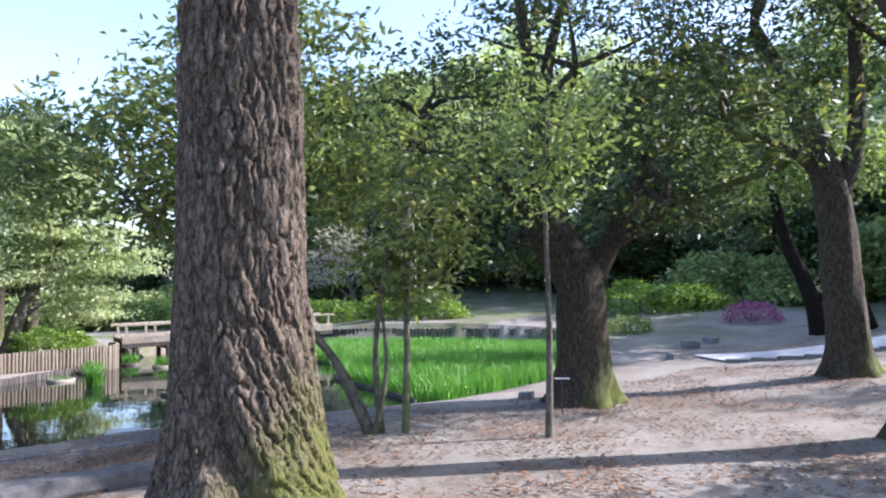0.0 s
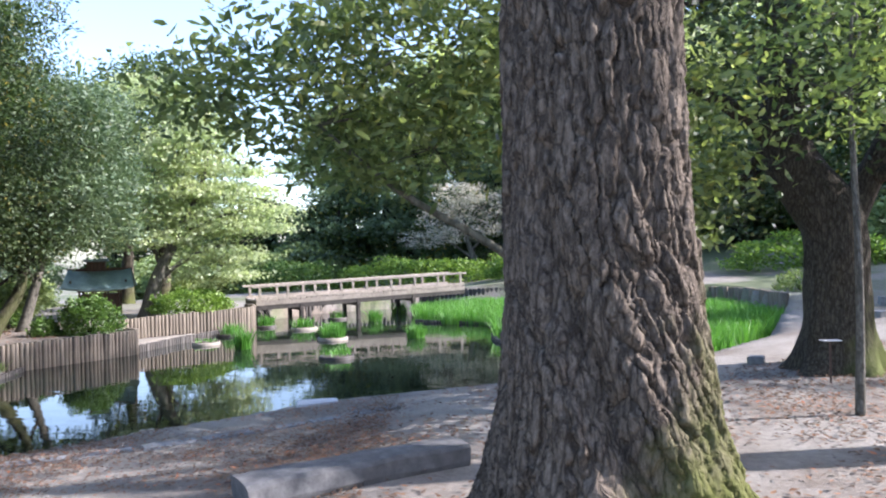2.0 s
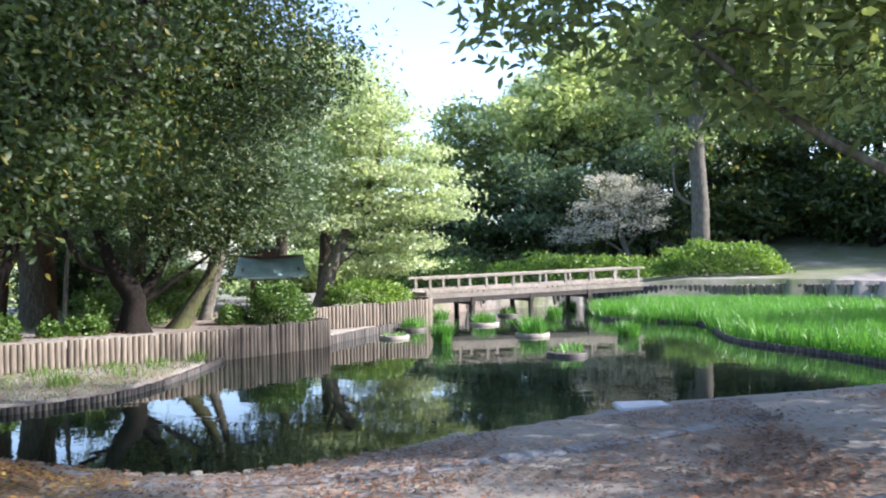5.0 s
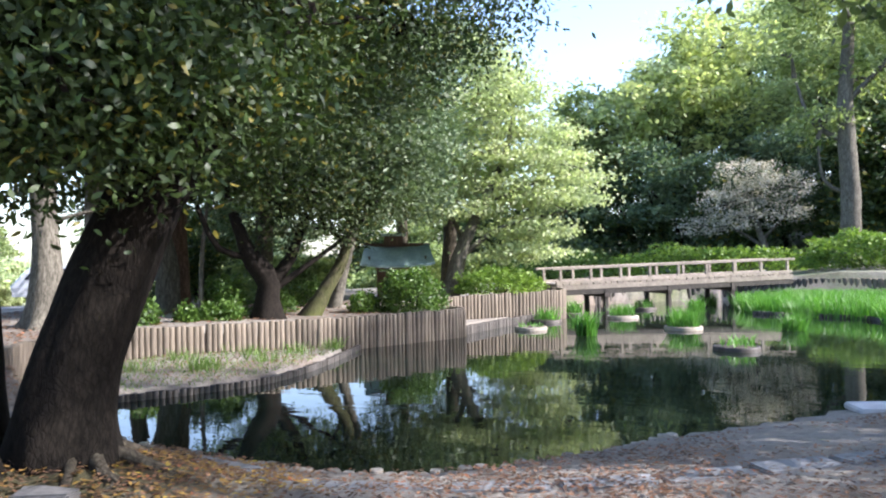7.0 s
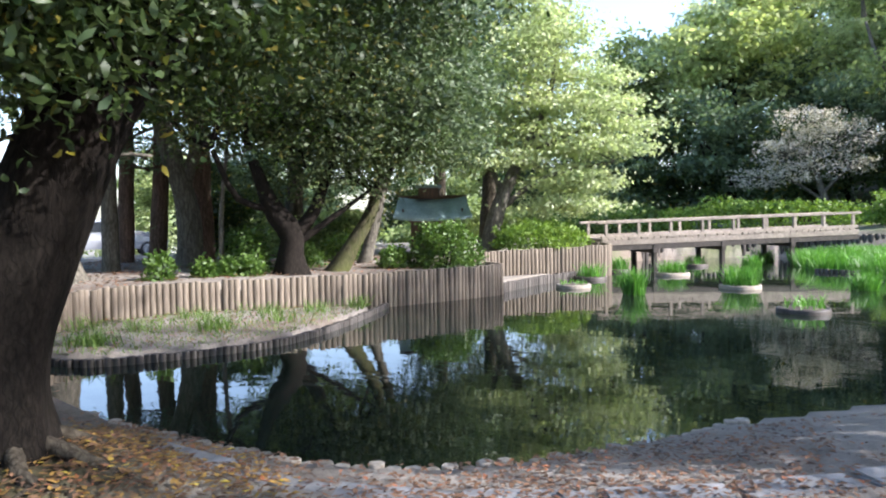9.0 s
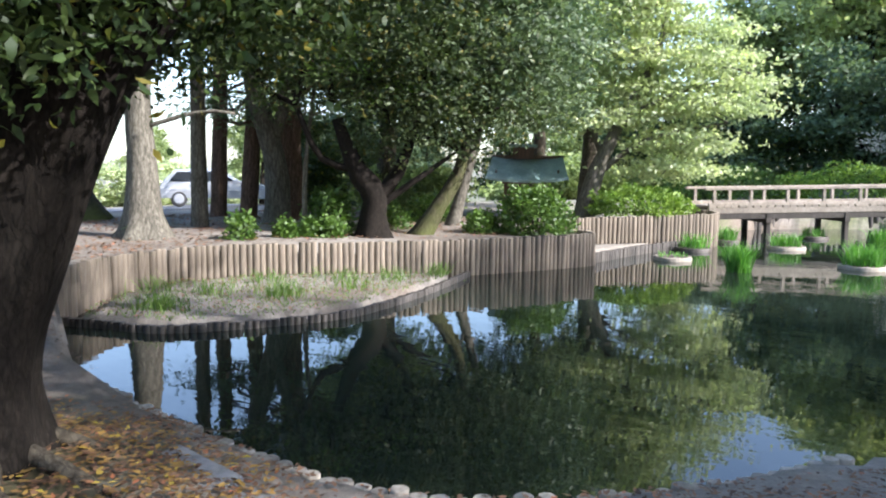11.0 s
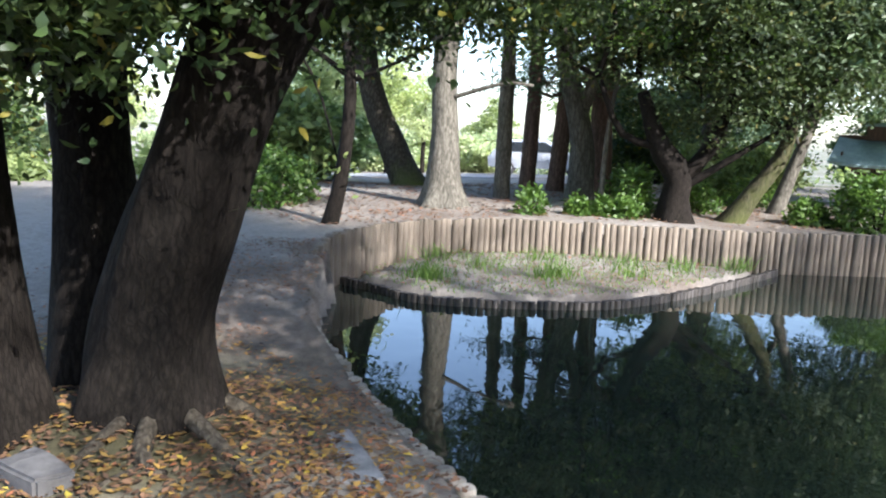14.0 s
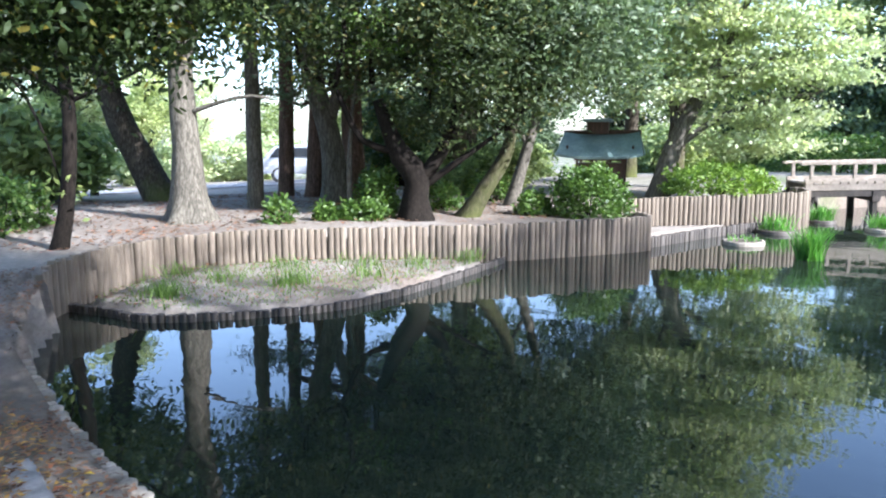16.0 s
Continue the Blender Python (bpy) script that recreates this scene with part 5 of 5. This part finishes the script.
def hewn_bench(x, y, turn, ln, wide, h):
    """A squared old trunk lying on the ground, split once across, its edges rounded and worn."""
    t = thing("log_bench", pose(x, y, ground_z(x, y) - 0.03, 0, 0, turn), "long grey weathered hewn log lying beside the path", "bench")
    for k, (x0, x1) in enumerate(((-ln / 2, -0.05), (-0.035, ln / 2))):
        n, v, f = 14, [], []
        sec = ((-0.5, 0.0), (-0.53, 0.35), (-0.47, 0.82), (-0.38, 0.96), (0.0, 1.0), (0.36, 0.97), (0.46, 0.84), (0.52, 0.4), (0.49, 0.0))
        for i in range(n + 1):
            u = x0 + (x1 - x0) * i / n
            bow = 0.04 * (1 - (2 * u / ln) ** 2)
            for a, b in sec:
                w = noise.noise((u * 3, a * 4, b * 3 + k)) * 0.022
                v.append((u + (0.05 * b - 0.02) * (i == n) - 0.03 * b * (i == 0), wide * a * (1 - 0.05 * k) + bow + w, h * b + 0.5 * w))
        c = len(sec)
        for i in range(n):
            for q in range(c - 1):
                f.append((i * c + q, (i + 1) * c + q, (i + 1) * c + q + 1, i * c + q + 1))
        f += [tuple(range(c)), tuple(n * c + q for q in range(c))[::-1]]
        child("log_half", mesh_from("log_half", v, f, DARK_STONE, False), t)


hewn_bench(-4.36, 9.8, 48.5, 1.92, 0.44, 0.22)
stone("white_slab", -6.45, 13.4, 0.55, 0.35, 0.06, 25, PALE_STONE, "pale flat stone slab at the water's edge", "stone", 3)
line = curve2([(-10.4, 9.25), (-9.7, 9.25), (-9.0, 9.35), (-8.3, 9.6), (-7.6, 10.1), (-6.9, 10.8), (-6.3, 11.5), (-5.6, 12.45), (-5.0, 13.2)], 0.62)
for i in range(len(line) - 1):
    d = line[i + 1] - line[i]
    c = (line[i] + line[i + 1]) / 2
    stone("edging_stone", c[0], c[1], 0.57, 0.2, 0.1, math.degrees(math.atan2(d[1], d[0])), STONE, "flat grey edging stone set in the ground", "stone", 20 + i, 0.088, "path edging stones")
line = curve2([(3.9, 22.6), (5.6, 22.0), (7.4, 22.3), (9.2, 23.2), (11.0, 24.2)], 0.6)
for i in range(len(line) - 1):
    d = line[i + 1] - line[i]
    c = (line[i] + line[i + 1]) / 2
    stone("edging_stone", c[0], c[1], 0.55, 0.22, 0.14, math.degrees(math.atan2(d[1], d[0])), STONE, "grey stone kerb of the sloping path", "stone", 60 + i, 0.06, "slope kerb stones")
walk_strip = thing("pavement", pose(0, 0, 0), "pale concrete walkway climbing the slope", "pavement", kind="structure")
edge = curve2([(3.9, 22.9), (5.6, 22.35), (7.4, 22.65), (9.2, 23.55), (11.0, 24.55), (14, 26.2)], 0.5)
v, f = [], []
for i, (x, y) in enumerate(edge):
    for o in (0.0, 0.9, 1.8):
        v.append((x - 0.25 * o, y + o, ground_z(x - 0.25 * o, y + o) + 0.045))
for i in range(len(edge) - 1):
    for k in range(2):
        f.append((3 * i + k, 3 * i + 3 + k, 3 * i + 4 + k, 3 * i + 1 + k))
child("surface", mesh_from("surface", v, f, PALE_STONE), walk_strip)
sign = thing("plant_sign", pose(0.12, 15.2, ground_z(0.12, 15.2), 0, 0, 12), "small plant name plate on a thin stake", "sign")
part("stake", box_bm(0.025, 0.025, 0.6, 0.004, (0, 0, 0.27)), DARK_WOOD, sign)
part("plate", box_bm(0.24, 0.16, 0.012, 0.004, (0, -0.02, 0.57)), PALE_STONE, sign)
for i, (x, y, s) in enumerate(((3.6, 26.5, 0.5), (4.3, 27.2, 0.4), (-0.6, 17.2, 0.3), (2.9, 24.6, 0.35))):
    stone("rock", x, y, s, s * 0.8, s * 0.55, 40 * i, STONE, "grey rock beside the path", "stone", 90 + i, 0.05)

# ---------------------------------------------------------------- shrine, road and car
def shrine():
    t = thing("shrine", pose(-17.8, 22.7, ground_z(-17.8, 22.7) - 0.03, 0, 0, 35) @ Matrix.Diagonal((0.33, 0.33, 0.45, 1)), "small timber shrine with a green copper roof", "shrine")
    part("wall", box_bm(3.0, 2.6, 1.6, 0.02, (0, 0, 0.9)), DARK_WOOD, t)
    part("base", box_bm(3.8, 3.4, 0.3, 0.02, (0, 0, 0.1)), STONE, t)
    for x in (-1.55, -0.5, 0.5, 1.55):
        for y in (-1.35, 1.35):
            part("post", box_bm(0.16, 0.16, 1.9, 0.01, (x, y, 1.05)), DARK_WOOD, t)
    for y in (-1.37, 1.37):
        part("door", box_bm(0.9, 0.06, 1.3, 0.01, (0, y, 0.85)), DARK_WOOD, t)
        part("lintel", box_bm(3.5, 0.14, 0.2, 0.01, (0, y, 1.95)), DARK_WOOD, t)
    v, f = [], []
    n = 9
    for i in range(n):
        u = -1 + 2 * i / (n - 1)
        for j in range(7):
            w = -1 + 2 * j / 6
            z = 2.05 + 1.15 * (1 - abs(u)) ** 1.25 + 0.16 * abs(w) ** 3
            v.append((2.9 * w * (1 - 0.12 * (1 - abs(u))), 2.5 * u, z))
            v.append((2.9 * w * (1 - 0.12 * (1 - abs(u))), 2.5 * u, z - 0.12))
    for i in range(n - 1):
        for j in range(6):
            a = 2 * (i * 7 + j)
            f += [(a, a + 2, a + 16, a + 14), (a + 1, a + 15, a + 17, a + 3)]
    for j in range(6):
        for i in (0, n - 1):
            a = 2 * (i * 7 + j)
            f.append((a, a + 1, a + 3, a + 2))
    for i in range(n - 1):
        for j in (0, 6):
            a = 2 * (i * 7 + j)
            f.append((a, a + 14, a + 15, a + 1))
    roof = child("roof", mesh_from("roof", v, f, ROOF, False), t)
    part("ridge", box_bm(5.3, 0.24, 0.22, 0.03, (0, 0, 3.25)), DARK_WOOD, roof)
    for x in (-2.2, 2.2):
        part("gable_board", box_bm(0.12, 3.4, 0.2, 0.02, (x, 0, 2.5)), DARK_WOOD, roof)
    part("raised_roof", box_bm(2.0, 1.6, 0.16, 0.05, (-0.3, 0, 3.85)), ROOF, roof)
    part("raised_wall", box_bm(1.5, 1.1, 0.7, 0.02, (-0.3, 0, 3.5)), DARK_WOOD, roof)


shrine()
stone_fence = thing("road", pose(0, 0, 0), "pale road beyond the grove", "road", kind="structure")
line = curve2([(-30, -6), (-31, 6), (-33, 16), (-36, 26), (-40, 38)], 1.0)
v, f = [], []
for i, (x, y) in enumerate(line):
    for k, o in enumerate((-2.8, 2.8)):
        v.append((x + o, y, ground_z(x + o, y) + 0.03))
for i in range(len(line) - 1):
    f.append((2 * i, 2 * i + 1, 2 * i + 3, 2 * i + 2))
child("surface", mesh_from("surface", v, f, ASPHALT), stone_fence)


def car(x, y, turn):
    t = thing("car", pose(x, y, ground_z(x, y) + 0.03, 0, 0, turn), "silver hatchback parked on the road beyond the trees", "car")
    prof = [(-2.1, 0.35), (-2.15, 0.7), (-1.95, 0.95), (-1.5, 1.42), (0.2, 1.48), (0.95, 1.0), (1.85, 0.85), (2.1, 0.6), (2.1, 0.32)]
    n = len(prof)
    v = []
    for y0, s in ((-0.85, 0.0), (-0.78, 0.03), (0.78, 0.03), (0.85, 0.0)):
        for px, pz in prof:
            tuck = 0.14 if pz > 1.1 else 0.0
            v.append((px, y0 * (1 - tuck) if s == 0 else y0 * (1 - tuck), pz + s))
    f = [tuple(range(n))[::-1], tuple(3 * n + k for k in range(n))]
    for r in range(3):
        for k in range(n):
            f.append((r * n + k, r * n + (k + 1) % n, (r + 1) * n + (k + 1) % n, (r + 1) * n + k))
    child("body", mesh_from("body", v, f, CAR_PAINT, False), t)
    for s in (-1, 1):
        g = bmesh.new()
        ps = [g.verts.new((px, s * 0.80, pz)) for px, pz in ((-1.7, 1.0), (-1.42, 1.36), (0.12, 1.4), (0.75, 1.02))]
        ps2 = [g.verts.new((p.co.x, s * 0.84, p.co.z)) for p in ps]
        g.faces.new(ps)
        g.faces.new(ps2)
        for k in range(4):
            g.faces.new((ps[k], ps[(k + 1) % 4], ps2[(k + 1) % 4], ps2[k]))
        part("side_window", g, DARK_GLASS, t)
        for wx in (-1.35, 1.35):
            w = bmesh.new()
            bmesh.ops.create_cone(w, cap_ends=True, segments=20, radius1=0.32, radius2=0.32, depth=0.2, matrix=pose(wx, s * 0.78, 0.32, 90))
            bmesh.ops.bevel(w, geom=[e for e in w.edges if e.calc_face_angle(0) > 1], offset=0.04, segments=2, affect="EDGES")
            wheel = part("wheel", w, RUBBER, t)
            h = bmesh.new()
            bmesh.ops.create_cone(h, cap_ends=True, segments=16, radius1=0.2, radius2=0.18, depth=0.03, matrix=pose(wx, s * 0.89, 0.32, 90))
            part("hub", h, CAR_PAINT, wheel)


car(-34.5, 24.5, 60)

# ---------------------------------------------------------------- fallen leaves
def litter(name, poly, n, size, material, seed, label, clump=0.5):
    rng = np.random.default_rng(seed)
    p = scatter(poly, n, rng)
    keep = rng.uniform(0, 1, n) < 0.5 + clump * waves(1.7 * p[:, 0], 1.7 * p[:, 1])
    p = p[keep & ~inside(POND, p[:, 0], p[:, 1])]
    n = len(p)
    a = rng.uniform(0, 2 * math.pi, n)
    L = size * rng.uniform(0.6, 1.3, n)
    W = L * rng.uniform(0.4, 0.6, n)
    z = height(p[:, 0], p[:, 1]) + 0.012 + rng.uniform(0, 0.012, n)
    d, e = np.stack([np.cos(a), np.sin(a)], 1), np.stack([-np.sin(a), np.cos(a)], 1)
    def pt(u, w, lift):
        xy = p + d * (u * L)[:, None] + e * (w * W)[:, None]
        return np.column_stack([xy, z + lift])
    curl = rng.uniform(0.0, 0.3, n) * L
    tilt = rng.uniform(-0.2, 0.2, n) * L
    v = np.stack([pt(-0.5, 0, 0.3 * curl), pt(-0.1, 0.5, curl + tilt * 0.5), pt(0.5, 0, 0.6 * curl + np.abs(tilt)), pt(-0.1, -0.5, curl)], axis=1)
    loops = (np.array([0, 1, 2, 0, 2, 3])[None, :] + (np.arange(n) * 4)[:, None]).ravel()
    tagged(new(name, quick_mesh(name, v.reshape(-1, 3), loops, [3] * (2 * n), material)), label, "leaves", kind="stuff")


litter("brown_litter", [(-6, 9), (-3, 9), (3, 7), (9, 10), (9, 20), (3, 22), (-0.5, 17), (-5, 14.5)], 46000, 0.068, DEAD_BROWN, 201, "dry reddish-brown fallen leaves on the ground", 0.9)
litter("brown_litter", [(-13.5, 6.5), (-5, 6), (-4, 9), (-5.5, 14), (-8.3, 11), (-9.5, 9.8), (-12.2, 10.4), (-14.5, 11.0), (-15.5, 9.2)], 60000, 0.042, DEAD_BROWN, 202, "dry brown fallen leaves along the shore path", 0.9)
litter("yellow_litter", [(-13, 6.5), (-8.2, 6.2), (-8.0, 8.0), (-9.6, 9.6), (-11, 9.5), (-12, 9.3)], 9500, 0.046, DEAD_YELLOW, 203, "fallen yellow and orange leaves under the oak", 0.9)
litter("far_litter", [(-22, 8), (-16, 10.5), (-16.5, 14), (-15, 18), (-16, 21), (-24, 20)], 17000, 0.075, DEAD_BROWN, 204, "scattered leaves on the raised bank", 0.6)
litter("bank_litter", BANK, 4200, 0.05, DEAD_BROWN, 205, "dry leaves on the low bank", 0.3)

# surface roots of the oak
for pts, r in ((((-10.3, 8.35, 0.12), (-10.0, 8.1, 0.04), (-9.65, 7.92, -0.03), (-9.4, 7.82, -0.09)), 0.05),
               (((-10.25, 8.42, 0.16), (-10.0, 8.36, 0.05), (-9.8, 8.46, 0.02), (-9.52, 8.38, 0.0), (-9.25, 8.42, -0.07)), 0.07),
               (((-10.22, 8.55, 0.16), (-9.95, 8.72, 0.04), (-9.7, 8.78, -0.01), (-9.45, 8.92, -0.08)), 0.065),
               (((-10.45, 8.62, 0.18), (-10.33, 8.95, 0.04), (-10.1, 9.2, -0.06)), 0.07),
               (((-10.4, 7.75, 0.18), (-10.1, 7.74, 0.05), (-9.85, 7.85, 0.01), (-9.6, 7.72, -0.07)), 0.06),
               (((-10.0, 8.38, 0.02), (-9.86, 8.2, 0.03), (-9.66, 8.18, 0.0), (-9.45, 8.05, -0.06)), 0.04)):
    rt = Tubes()
    stem = (-10.5, 7.74, -0.1) if pts[0][1] < 8 else (-10.45, 8.4, -0.1)
    rt.add([(x - OAK[0], y - OAK[1], ground_z(x, y) + 0.45 * z - 0.03 - OAK[2]) for x, y, z in (stem,) + pts], (0.8 * r, 0.62 * r, 0.5 * r, 0.25 * r), 9, 0.2, 0.05)
    child("root", rt.mesh("root", BARK_ROOT), oak, label="gnarled surface root half covered with leaves")
stone("stone_step", -9.98, 7.98, 0.3, 0.17, 0.1, 30, DARK_STONE, "flat grey stone between the oak roots", "stone", 77, 0.04)


# small plant at the foot of the great tree
rng = np.random.default_rng(61)
t = thing("seedling", pose(-1.95, 7.55, ground_z(-1.95, 7.55)), "bright green seedling beside the mossy trunk", "plant")
for i in range(4):
    st = Tubes()
    a = 1.5 * i + 0.4
    st.add(((0, 0, 0), (0.06 * math.cos(a), 0.06 * math.sin(a), 0.1), (0.15 * math.cos(a), 0.15 * math.sin(a), 0.2 + 0.02 * i)), (0.005, 0.002), 5, 0.02, 0.04)
    child("stem", st.mesh("stem", GRASS), t)
    q = np.array([(u * math.cos(a), u * math.sin(a), 0.1 + 0.8 * u) for u in (0.08, 0.1, 0.12, 0.13, 0.14)])
    child("leaves", leaves_mesh("leaves", q, 0.11, 0.035, LEAF_HEDGE, rng, 0.0, True), t)
